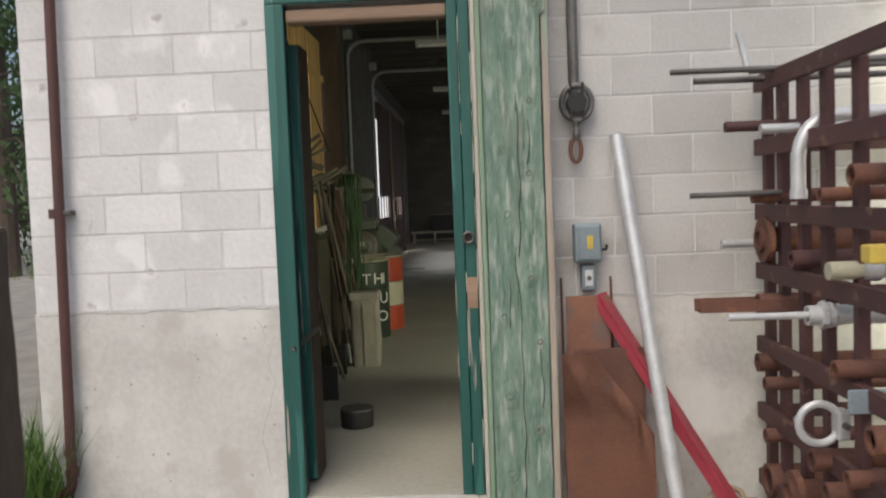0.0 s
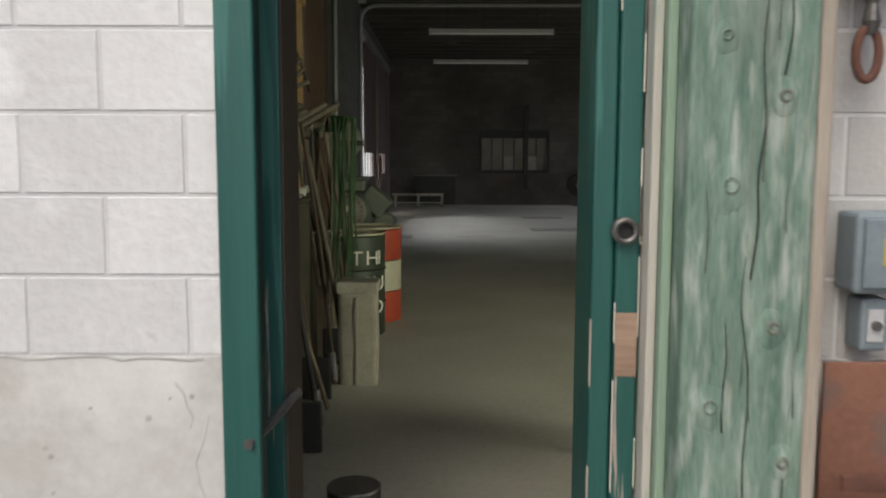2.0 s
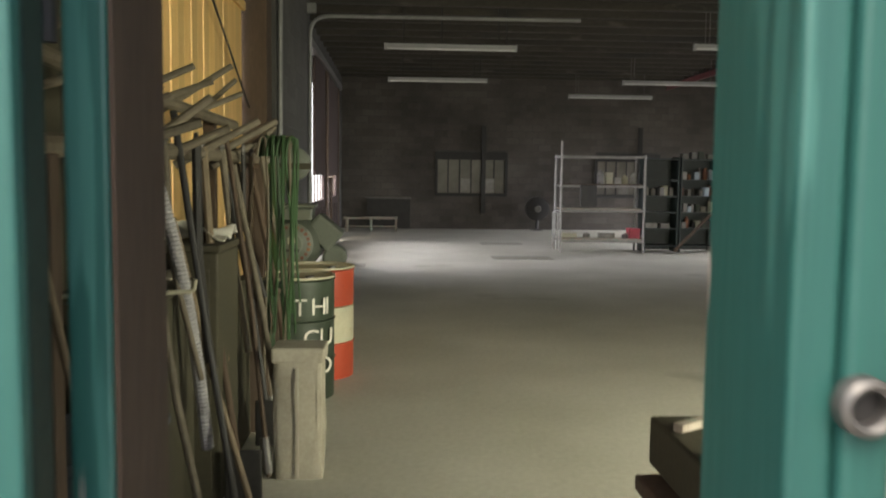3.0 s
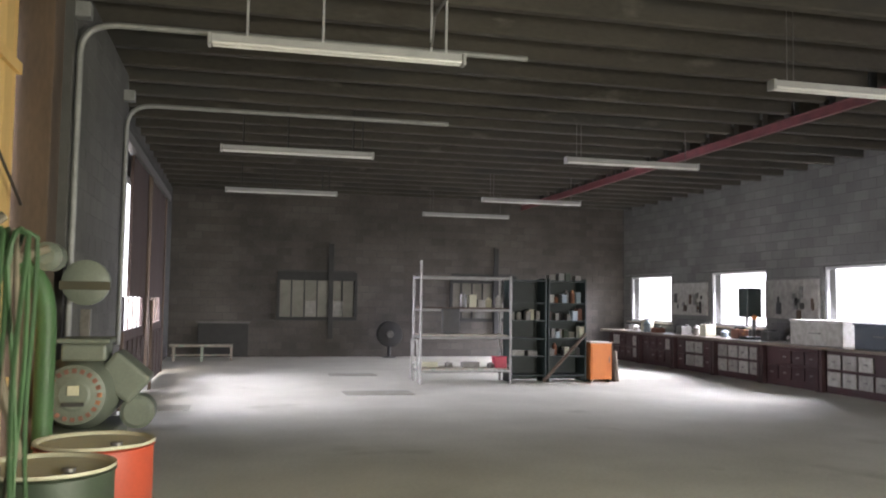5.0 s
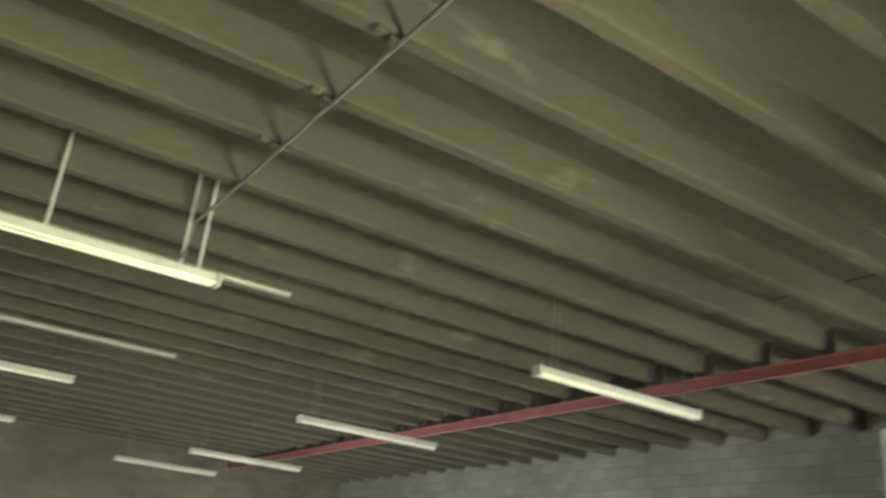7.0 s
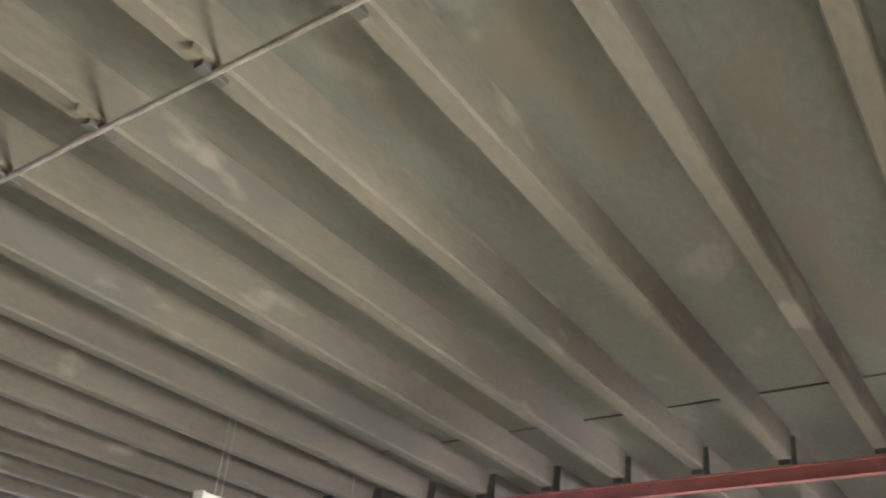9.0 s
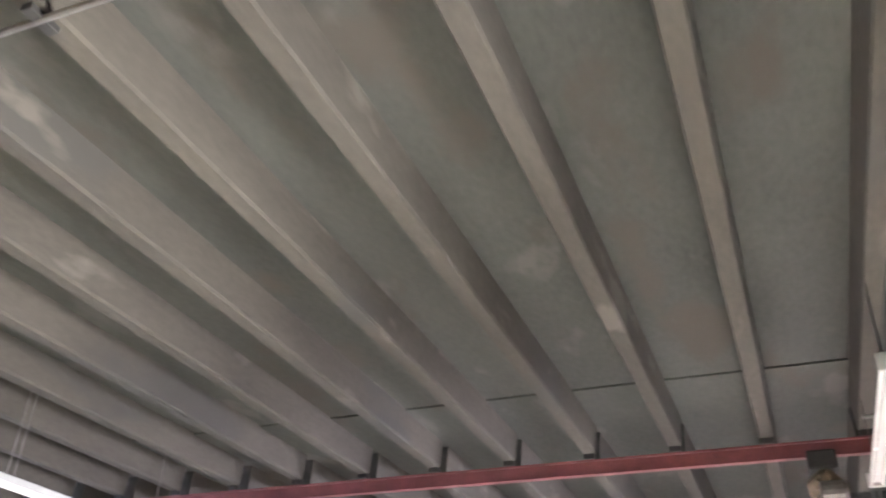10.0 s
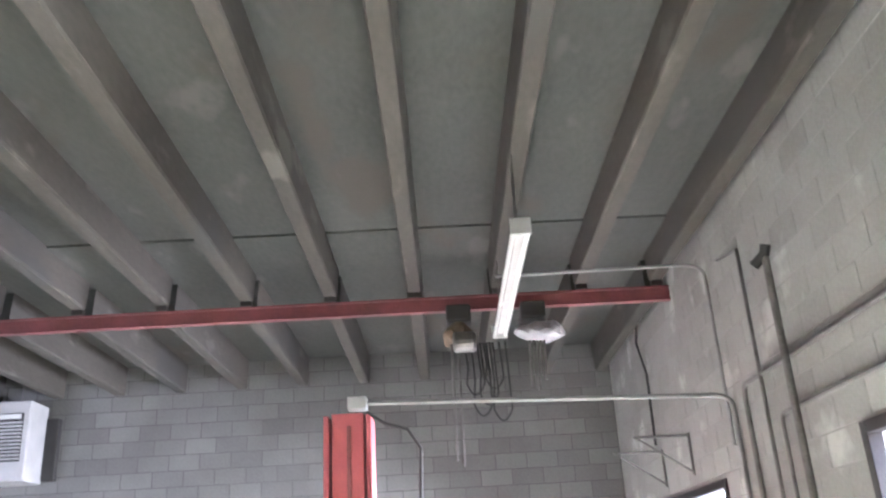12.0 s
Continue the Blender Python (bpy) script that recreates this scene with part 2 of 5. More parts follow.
# Near-black copy of the door green, with the inner jamb's shade in its colour.
SHADED_GREEN = mat("shaded_green_paint", (0.012, 0.040, 0.032), (0.007, 0.022, 0.018), 4, 50, 0.6, bump=0.15)
KNOT = mat("grey_green_knot", (0.26, 0.30, 0.24), (0.13, 0.13, 0.10), 20, 60, 0.85, bump=0.5)
FROSTED = mat("dirty_translucent_pane", (0.22, 0.205, 0.165), (0.13, 0.12, 0.095), 3, 40, 0.4, bump=0.05)

# ---- builders ----


def link(name, bm, material, parent=None, label="", smooth=False):
    me = bpy.data.meshes.new(name)
    bm.to_mesh(me)
    bm.free()
    me.materials.append(material)
    if smooth:
        for f in me.polygons:
            f.use_smooth = True
        me.set_sharp_from_angle(angle=radians(40))
    ob = new(name, me)
    if parent:
        ob.parent = parent
        ob.matrix_parent_inverse = parent.matrix_basis.inverted()
    if label:
        ob["label"] = label
    return ob


def part(name, bm, material, parent, label="", smooth=False):
    return link(name, bm, material, parent, label, smooth)


def thing(name, at, label, category, group=""):
    ob = new(name)
    ob.empty_display_size = 0.1
    ob.matrix_basis = pose(*at)
    return tagged(ob, label, category, group)


def box(lo, hi, bevel=0.0, bm=None, m=None):
    """A box between two corners; m turns it."""
    fresh = bmesh.new()
    bmesh.ops.create_cube(fresh, size=1)
    s = [max(b - a, 1e-4) for a, b in zip(lo, hi)]
    c = [(a + b) / 2 for a, b in zip(lo, hi)]
    bmesh.ops.transform(fresh, matrix=Matrix.Translation(c) @ Matrix.Diagonal((*s, 1)), verts=fresh.verts)
    if bevel:
        bmesh.ops.bevel(fresh, geom=fresh.edges[:], offset=min(bevel, min(s) * 0.4), segments=2, affect="EDGES", profile=0.5)
    if m:
        bmesh.ops.transform(fresh, matrix=m, verts=fresh.verts)
    if bm is None:
        return fresh
    me = bpy.data.meshes.new("tmp")
    fresh.to_mesh(me)
    fresh.free()
    bm.from_mesh(me)
    bpy.data.meshes.remove(me)
    return bm


def tube(path, r, seg=12, bm=None, r_end=None, caps=True):
    """A round bar along a list of points."""
    bm = bm or bmesh.new()
    pts = [Vector(p) for p in path]
    rings = []
    up = None
    for i, p in enumerate(pts):
        d = (pts[min(i + 1, len(pts) - 1)] - pts[max(i - 1, 0)]).normalized()
        if up is None:
            up = d.orthogonal().normalized()
        up = (up - d * up.dot(d)).normalized()
        side = d.cross(up)
        k = i / max(1, len(pts) - 1)
        rad = r if r_end is None else r + (r_end - r) * k
        rings.append([bm.verts.new(p + (up * math.cos(a) + side * math.sin(a)) * rad) for a in (2 * math.pi * j / seg for j in range(seg))])
    for a, b in zip(rings, rings[1:]):
        for j in range(seg):
            bm.faces.new((a[j], a[(j + 1) % seg], b[(j + 1) % seg], b[j]))
    if caps:
        bm.faces.new(rings[0][::-1])
        bm.faces.new(rings[-1])
    return bm


def lathe(profile, centre, seg=28, axis="z", bm=None):
    """A turned body from (radius, height) pairs round an axis."""
    bm = bm or bmesh.new()
    turn = {"z": Matrix(), "x": pose(0, 0, 0, 0, 90, 0), "y": pose(0, 0, 0, -90, 0, 0)}[axis]
    rings = []
    for r, h in profile:
        rings.append([bm.verts.new(Vector(centre) + turn @ Vector((r * math.cos(a), r * math.sin(a), h))) for a in (2 * math.pi * j / seg for j in range(seg))])
    for a, b in zip(rings, rings[1:]):
        for j in range(seg):
            bm.faces.new((a[j], a[(j + 1) % seg], b[(j + 1) % seg], b[j]))
    for ring in (rings[0][::-1], rings[-1]):
        try:
            bm.faces.new(ring)
        except ValueError:
            pass
    return bm


def arc(a, corner, b, n=6):
    """A rounded corner for tube paths."""
    a, c, b = Vector(a), Vector(corner), Vector(b)
    return [a * (1 - t) ** 2 + c * 2 * t * (1 - t) + b * t * t for t in (i / n for i in range(n + 1))]


def wall_with_holes(name, lo, hi, axis, holes, material, label):
    """A thick wall along axis ('x' or 'y') with openings (u0, u1, z0, z1)."""
    a = 0 if axis == "x" else 1
    us = sorted({lo[a], hi[a], *[v for h in holes for v in h[:2]]})
    zs = sorted({lo[2], hi[2], *[v for h in holes for v in h[2:]]})
    bm = bmesh.new()
    for u0, u1 in zip(us, us[1:]):
        run = None
        for z0, z1 in [*zip(zs, zs[1:]), (None, None)]:
            inside = z0 is None or any(h[0] < (u0 + u1) / 2 < h[1] and h[2] < (z0 + z1) / 2 < h[3] for h in holes)
            if not inside:
                run = (run[0], z1) if run else (z0, z1)
            elif run:
                l, h = list(lo), list(hi)
                l[a], h[a], l[2], h[2] = u0, u1, run[0], run[1]
                box(l, h, 0, bm)
                run = None
    bmesh.ops.remove_doubles(bm, verts=bm.verts[:], dist=1e-5)
    return tagged(link(name, bm, material), label, "wall", kind="structure")


BLOCKS = []


def blocks(wall, axis, plane, out, u0, u1, z0, z1, holes, material, near, bl=0.406, bh=0.203):
    """Blockwork on one face of a wall, built last: near is the stretch (u0, u1, z0, z1) whose blocks are picked apart."""
    BLOCKS.append((wall, axis, plane, out, u0, u1, z0, z1, holes, material, near, bl, bh))

# ---- structure ----
LX, RX, FY, BY, SOFF, SLAB = -1.78, 11.65, 0.22, 25.36, 4.58, 4.87
door_hole = (-0.5, 0.52, -0.3, 2.56)
front_holes = [door_hole, (7.5, 9.9, 1.2, 2.6), (2.9, 5.06, 0.4, 2.63)]
wall_front = wall_with_holes("wall_front", (-1.80, 0.006, -0.3), (12.0, 0.148, 5.4), "x", front_holes, MORTAR, "painted concrete block front wall with a door opening")
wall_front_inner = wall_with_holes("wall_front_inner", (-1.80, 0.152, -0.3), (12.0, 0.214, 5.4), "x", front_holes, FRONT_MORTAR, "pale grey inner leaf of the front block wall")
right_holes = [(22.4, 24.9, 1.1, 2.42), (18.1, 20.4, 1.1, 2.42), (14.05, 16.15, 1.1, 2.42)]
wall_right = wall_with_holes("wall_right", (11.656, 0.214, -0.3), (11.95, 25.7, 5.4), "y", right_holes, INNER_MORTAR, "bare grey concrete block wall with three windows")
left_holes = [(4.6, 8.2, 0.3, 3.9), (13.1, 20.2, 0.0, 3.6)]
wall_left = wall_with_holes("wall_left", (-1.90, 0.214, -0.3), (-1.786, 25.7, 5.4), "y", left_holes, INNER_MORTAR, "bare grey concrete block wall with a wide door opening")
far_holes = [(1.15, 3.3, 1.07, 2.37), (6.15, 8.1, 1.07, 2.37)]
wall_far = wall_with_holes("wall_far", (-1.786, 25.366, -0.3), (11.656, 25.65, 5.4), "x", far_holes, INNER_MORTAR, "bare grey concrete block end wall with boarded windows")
bm = box((-1.786, 0.0, -0.25), (11.656, 25.366, 0.0))
tagged(link("floor", bm, FLOOR), "worn stained concrete workshop floor", "floor", kind="structure")

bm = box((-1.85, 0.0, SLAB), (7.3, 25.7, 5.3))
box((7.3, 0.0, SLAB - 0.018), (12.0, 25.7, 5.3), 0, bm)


def rib(bm, x0, x1, y, w0=0.055, w1=0.085, soff=SOFF):
    """A tapered concrete stem under the slab."""
    v = []
    for x in (x0, x1):
        v.append([bm.verts.new((x, y + d, z)) for d, z in ((-w1, SLAB + 0.01), (-w0 - 0.012, soff + 0.02), (-w0, soff), (w0, soff), (w0 + 0.012, soff + 0.02), (w1, SLAB + 0.01))])
    for j in range(5):
        bm.faces.new((v[0][j], v[0][j + 1], v[1][j + 1], v[1][j])).material_index = 1
    bm.faces.new(v[0])
    bm.faces.new(v[1][::-1])


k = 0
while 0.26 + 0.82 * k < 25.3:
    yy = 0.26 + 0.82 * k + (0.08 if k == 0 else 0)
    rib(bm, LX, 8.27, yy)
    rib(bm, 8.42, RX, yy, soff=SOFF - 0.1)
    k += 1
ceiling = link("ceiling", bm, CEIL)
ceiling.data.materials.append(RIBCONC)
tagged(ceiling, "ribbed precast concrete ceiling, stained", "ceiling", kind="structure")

# steel beam under the ribs
beam = thing("roof_beam", (8.3, 12.8, 4.34), "dusty red steel beam carrying the concrete ribs", "beam")
part("top_flange", box((8.262, 0.214, 4.512), (8.338, 25.36, 4.528), 0.003), REDSTEEL, beam)
part("web", box((8.292, 0.214, 4.396), (8.308, 25.36, 4.512)), REDSTEEL, beam)
part("bottom_flange", box((8.262, 0.214, 4.38), (8.338, 25.36, 4.396), 0.003), REDSTEEL, beam)
for k in range(31):
    yy = 0.26 + 0.82 * k + (0.08 if k == 0 else 0)
    part("bearing_plate", box((8.235, yy - 0.055, 4.529), (8.29, yy + 0.055, 4.579), 0.004), DARK, beam)

# ---- openings and their light ----
for i, (y0, y1, z0, z1) in enumerate(right_holes):
    w = tagged(new("window_%d" % (i + 1)), "overexposed daylit window in a steel frame", "window", kind="structure")
    fr = bmesh.new()
    for lo, hi in (((11.70, y0, z0), (11.76, y1, z0 + 0.05)), ((11.70, y0, z1 - 0.05), (11.76, y1, z1)), ((11.70, y0, z0 + 0.05), (11.76, y0 + 0.05, z1 - 0.05)), ((11.70, y1 - 0.05, z0 + 0.05), (11.76, y1, z1 - 0.05))):
        box(lo, hi, 0, fr)
    part("window_frame", fr, WHITEPAINT, w)
    part("window_sill", box((11.56, y0 - 0.05, z0 - 0.04), (11.72, y1 + 0.05, z0 - 0.002), 0.008), BARE, w)
    part("curtain_rail", tube([(11.60, y0 - 0.15, z1 + 0.05), (11.60, y1 + 0.15, z1 + 0.05)], 0.012, 8), STEEL, w)
    window_light("daylight_right", (11.80, (y0 + y1) / 2, (z0 + z1) / 2), (0, (y0 + y1) / 2, (z0 + z1) / 2 - 5.0), y1 - y0, z1 - z0, 72, COOL, 75)
for x0, x1, z0, z1 in front_holes[1:]:
    if x0 > 6:
        window_light("daylight_front", ((x0 + x1) / 2, 0.10, (z0 + z1) / 2), ((x0 + x1) / 2, 9, (z0 + z1) / 2 - 4.5), x1 - x0, z1 - z0, 85, (1.0, 0.97, 0.9), 125)
    else:
        window_light("daylight_front", ((x0 + x1) / 2, 0.10, (z0 + z1) / 2), (1.6, 4.6, 0.1), x1 - x0, z1 - z0, 150, (1.0, 0.985, 0.76), 118)
    w = tagged(new("window_4" if x0 > 6 else "window_5"), "daylit opening in the block wall with a dark frame", "window", kind="structure")
    fr = bmesh.new()
    for lo, hi in (((x0, 0.15, z0), (x0 + 0.07, 0.235, z1)), ((x1 - 0.07, 0.15, z0), (x1, 0.235, z1)), ((x0 + 0.07, 0.15, z1 - 0.07), (x1 - 0.07, 0.235, z1)), ((x0 + 0.07, 0.15, z0), (x1 - 0.07, 0.235, z0 + 0.07))):
        box(lo, hi, 0.004, fr)
    part("window_frame", fr, DARK, w)
window_light("daylight_left", (-1.77, 16.6, 1.40), (4.0, 16.6, -0.6), 6.3, 0.6, 118, COOL, 110)
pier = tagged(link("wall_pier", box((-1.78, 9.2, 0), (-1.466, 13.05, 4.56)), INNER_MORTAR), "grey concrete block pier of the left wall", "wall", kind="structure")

# ---- left wall: boarded opening and sliding door ----
boards = tagged(new("door_2"), "fresh yellow pine boards closing the left wall opening", "boarded opening", kind="structure")
y, i = 4.6, 0
while y < 8.15:
    w = 0.165 + 0.05 * random.random()
    part("board", box((-1.70, y, 0.3), (-1.672, min(y + w, 8.19), 3.9), 0.004), PINE, boards)
    y += w + (0.045 if i in (3, 6, 8, 12) else 0.002)
    i += 1
for z in (0.9, 3.3):
    part("batten", box((-1.668, 4.6, z), (-1.63, 8.2, z + 0.09), 0.004), PINE, boards)
part("wire", tube([(-1.60, 5.3, 3.6), (-1.60, 8.2, 2.3)], 0.012, 6), DARK, boards)
post = tagged(link("wall_post", box((-1.776, 8.25, 0), (-1.42, 8.6, 4.56), 0.01), DARKWOOD), "dark timber post beside the block wall", "post", kind="structure")
clad = tagged(new("wall_cladding"), "dark plank cladding on the block wall", "cladding", kind="structure")
for i in range(3):
    part("plank", box((-1.776, 8.62 + i * 0.2, 0), (-1.605, 8.81 + i * 0.2, 4.4), 0.004), DARKWOOD, clad)
for i in range(8):
    part("plank", box((-1.776, 3.0 + i * 0.2, 0), (-1.605, 3.19 + i * 0.2, 4.2), 0.004), OLIVE, clad)

slide = tagged(new("door_3"), "red-brown boarded sliding door with small daylit windows", "sliding door", kind="structure")
for y0, y1, w0, w1 in ((13.45, 16.5, 13.75, 16.0), (16.7, 19.9, 17.2, 19.3)):
    leaf = bmesh.new()
    for lo, hi in (((-1.550, y0, 0.06), (-1.500, y1, 1.13)), ((-1.550, y0 if y0 > 15 else 14.3, 1.61), (-1.500, y1, 3.7)), ((-1.550, y0, 1.13), (-1.500, w0, 1.61)), ((-1.550, w1, 1.13), (-1.500, y1, 1.61))):
        box(lo, hi, 0.004, leaf)
    lf = part("leaf", leaf, RUSTDOOR, slide)
    n = int((y1 - y0) / 0.55)
    for k in range(n):
        a = y0 + 0.08 + k * (y1 - y0 - 0.1) / n
        part("panel", box((-1.498, a, 0.18), (-1.480, a + 0.42, 0.98), 0.01), RUSTDOOR, lf)
    for k in range(1, 4):
        a = w0 + (w1 - w0) * k / 4
        part("glazing_bar", box((-1.535, a - 0.015, 1.132), (-1.510, a + 0.015, 1.608)), DARKWOOD, lf)
    for a in (y0, y1 - 0.14):
        part("stile", box((-1.498, a, 0.06), (-1.470, a + 0.14, 1.12 if a < 14 else 3.7), 0.005), DARKWOOD, lf)
part("track", box((-1.570, 13.0, 3.72), (-1.450, 20.6, 3.86), 0.01), STEEL, slide)
part("brace", tube([(-1.400, 16.6, 0.02), (-1.400, 16.45, 1.55)], 0.03, 8), DARKWOOD, slide)

# glowing planes added behind the openings as pale distance; they also light the hall
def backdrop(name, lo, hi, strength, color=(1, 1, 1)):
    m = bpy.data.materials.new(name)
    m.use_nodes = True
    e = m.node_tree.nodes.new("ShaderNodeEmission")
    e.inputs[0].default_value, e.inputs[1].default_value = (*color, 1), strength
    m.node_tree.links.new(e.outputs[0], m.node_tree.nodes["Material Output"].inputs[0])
    return tagged(link(name, box(lo, hi), m), "glowing plane as pale overcast distance outside the windows", "backdrop", kind="structure")

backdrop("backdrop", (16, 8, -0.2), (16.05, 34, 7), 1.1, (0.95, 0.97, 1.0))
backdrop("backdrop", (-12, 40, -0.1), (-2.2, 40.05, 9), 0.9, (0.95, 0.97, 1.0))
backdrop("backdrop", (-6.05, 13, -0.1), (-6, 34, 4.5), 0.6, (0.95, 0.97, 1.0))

# ---- door ----
door = tagged(new("door_1"), "dark green painted timber door frame, door standing open inward", "door", kind="structure")
part("jamb", box((-0.5, -0.03, 0.0), (-0.405, -0.002, 2.56), 0.006), GREEN, door)
# Inner jamb wears the shaded copy of GREEN.
part("jamb_side", box((-0.5, 0.0, 0.0), (-0.407, 0.06, 2.56), 0.006), SHADED_GREEN, door, "green inner jamb with its shade painted in")
# Dark board added in the gap behind the jamb, standing in for shade.
part("reveal", box((-0.5, 0.062, 0.0), (-0.488, 0.24, 2.56), 0.003), DARKWOOD, door)
part("jamb", box((0.42, -0.02, 0.0), (0.475, 0.24, 2.56), 0.008), GREEN, door)
part("jamb_face", box((0.477, -0.035, 0.0), (0.535, 0.20, 2.56), 0.008), GREEN, door)
part("stop", box((-0.486, 0.15, 0.0), (-0.465, 0.18, 2.46), 0.004), GREEN, door)
part("head", box((-0.5, -0.03, 2.562), (0.535, 0.24, 2.68), 0.008), GREEN, door)
part("lintel_strip", box((-0.40, -0.01, 2.47), (0.42, 0.10, 2.535), 0.012), WOODSTRIP, door, "bare worn wooden lintel strip")
leaf = part("door_leaf", box((-0.445, 0.20, 0.03), (-0.388, 0.44, 2.4), 0.006), GREEN, door, "green folded door leaf with brown inner face")
part("leaf_lining", box((-0.387, 0.208, 0.03), (-0.381, 0.44, 2.4)), DARKWOOD, leaf)
part("latch", tube([(-0.435, -0.042, 0.80), (-0.40, 0.08, 0.82), (-0.37, 0.18, 0.85), (-0.35, 0.22, 0.865)], 0.013, 8), STEEL, door, "steel latch bar")
for k, z in enumerate((0.62, 0.95)):
    part("worn_edge", box((0.4185, -0.0215, z), (0.4225, -0.009, z + 0.12 + 0.05 * (k % 3)), 0), BARE, door)
part("bolt_hole", lathe([(0.020, 0.03), (0.020, -0.016), (0.026, -0.02), (0.033, -0.014), (0.034, 0.006)], (0.495, -0.04, 1.344), 20, "y"), STEEL, door, "round steel keeper tube", True)
# Dark disc closes the keeper tube, standing in for the shade inside.
part("bore", lathe([(0.0195, 0.001), (0.001, 0.0012)], (0.495, -0.04, 1.344), 16, "y"), DARK, door)
part("bare_patch", box((0.479, -0.0375, 0.98), (0.532, -0.034, 1.14)), WOODSTRIP, door, "paint worn to bare wood")
for z in (0.55, 1.75):
    part("hinge", tube([(-0.455, 0.188, z), (-0.455, 0.188, z + 0.1)], 0.012, 8), DARK, door)
sill = tagged(link("threshold", box((-0.62, -0.10, -0.06), (0.62, 0.0, -0.004), 0.01), BASE_CONC), "worn concrete doorstep", "step", kind="structure")

# timber beside the door
board = tagged(thing("door_plank", (0.73, -0.2, 0), "weathered green timber plank with knots and peeling paint, beside the door", "plank"))
part("back_trim", box((0.54, -0.10, 0), (0.562, -0.0, 2.9), 0.005), TRIM, board, "peeling white wood trim")
part("green_trim", box((0.564, -0.13, 0), (0.588, -0.0, 2.9), 0.005), PALEGREEN, board, "pale green wood trim")
bm = box((0.59, -0.22, -0.02), (0.875, -0.04, 2.9), 0.01)
bmesh.ops.subdivide_edges(bm, edges=[e for e in bm.edges if e.calc_length() > 1], cuts=60)
for v in bm.verts:
    n = noise.noise(Vector((v.co.x * 4, v.co.y * 4, v.co.z * 2.2)))
    v.co.x += 0.006 * n
    v.co.y += 0.004 * noise.noise(Vector((v.co.z * 9, v.co.x * 9, 3)))
plank = part("plank", bm, PLANK, board)
part("edge_strip", box((0.878, -0.205, -0.02), (0.915, -0.01, 2.9), 0.008), BARE, board, "split grey edge strip")
random.seed(5)
for i in range(12):
    kx, kz = (0.66, 0.79, 0.70, 0.82)[i % 4] + random.uniform(-0.03, 0.03), 0.15 + i * 0.21 + random.uniform(-0.06, 0.06)
    r = random.uniform(0.012, 0.021)
    swell = bmesh.new()
    rings = []
    for q, dy in ((0.6, -0.0062), (1.5, -0.0055), (2.2, -0.003), (2.9, 0.002)):
        rings.append([swell.verts.new((kx + q * r * math.cos(a) * (1 + 0.25 * noise.noise(Vector((math.cos(a), math.sin(a), i * 3.1)))), -0.2195 + dy, kz + 1.35 * q * r * math.sin(a) * (1 + 0.3 * noise.noise(Vector((math.sin(a), i * 1.7, math.cos(a))))))) for a in (2 * math.pi * v / 18 for v in range(18))])
    for ra, rb2 in zip(rings, rings[1:]):
        for v in range(18):
            swell.faces.new((ra[v], ra[(v + 1) % 18], rb2[(v + 1) % 18], rb2[v]))
    swell.faces.new(rings[0])
    part("knot_swell", swell, PLANK, plank, "", True)
    part("knot", lathe([(0.001, 0.0), (r * 0.45, -0.001), (r * 0.75, -0.006), (r * 1.1, -0.003), (r * 1.9, 0.004)], (kx, -0.2235, kz), 16, "y"), KNOT if i % 2 else PLANK, plank, "", True)
    part("knot_ring", tube([(kx + r * 0.8 * math.cos(a) * (1 + 0.1 * math.sin(3 * a)), -0.2285, kz + r * 0.9 * math.sin(a)) for a in (2 * math.pi * k / 14 for k in range(15))], 0.0013, 5, caps=False), KNOT, plank)
for kx, kz, n in ((0.735, 0.0, 32), (0.745, 1.25, 20), (0.69, 0.9, 7), (0.83, 0.5, 8), (0.80, 1.7, 6)):
    pts = [(kx + 0.025 * noise.noise(Vector((kx * 9, 1.7, j * 0.23))), -0.2235, kz + j * 0.042) for j in range(n)]
    part("crack", tube(pts, 0.0024, 5, r_end=0.001), DARK, plank)

wr = random.Random(21)
for i in range(34):
    kx, kz, ln = wr.uniform(0.60, 0.865), wr.uniform(0.05, 2.6), wr.uniform(0.05, 0.22)
    pts = [(kx + 0.012 * noise.noise(Vector((kx * 31, 2.2, (kz + ln * q) * 7))), -0.2232, kz + ln * q) for q in (0, 0.3, 0.6, 1)]
    part("grain_split", tube(pts, 0.0012, 4, r_end=0.0005), DARKWOOD if i % 3 else BARE, plank)
for i in range(16):
    kz, ln = wr.uniform(0.1, 2.4), wr.uniform(0.06, 0.3)
    x = (0.4765, 0.5345)[i % 2]
    part("worn_edge", box((x - 0.003, -0.0372, kz), (x + 0.002, -0.033, kz + ln), 0.0015), TRIM, door, "paint worn to pale primer")

# ---- outside, right of the door ----
dp = thing("downpipe", (-1.63, -0.06, 0), "maroon painted steel downpipe clamped to the block wall", "pipe")
part("pipe", tube([(-1.545, -0.06, 5.0), (-1.635, -0.06, 0.16), *arc((-1.635, -0.06, 0.14), (-1.635, -0.06, 0.07), (-1.72, -0.06, 0.07)), (-1.78, -0.06, 0.07)], 0.027, 14), PIPE_BROWN, dp, smooth=True)
for z in (0.16, 1.52):
    part("coupling", tube([(-1.63, -0.06, z), (-1.63, -0.06, z + 0.05)], 0.034, 14), PIPE_BROWN, dp)
part("bracket", box((-1.635, -0.07, 1.535), (-1.55, 0.0, 1.56), 0.004), STEEL, dp)

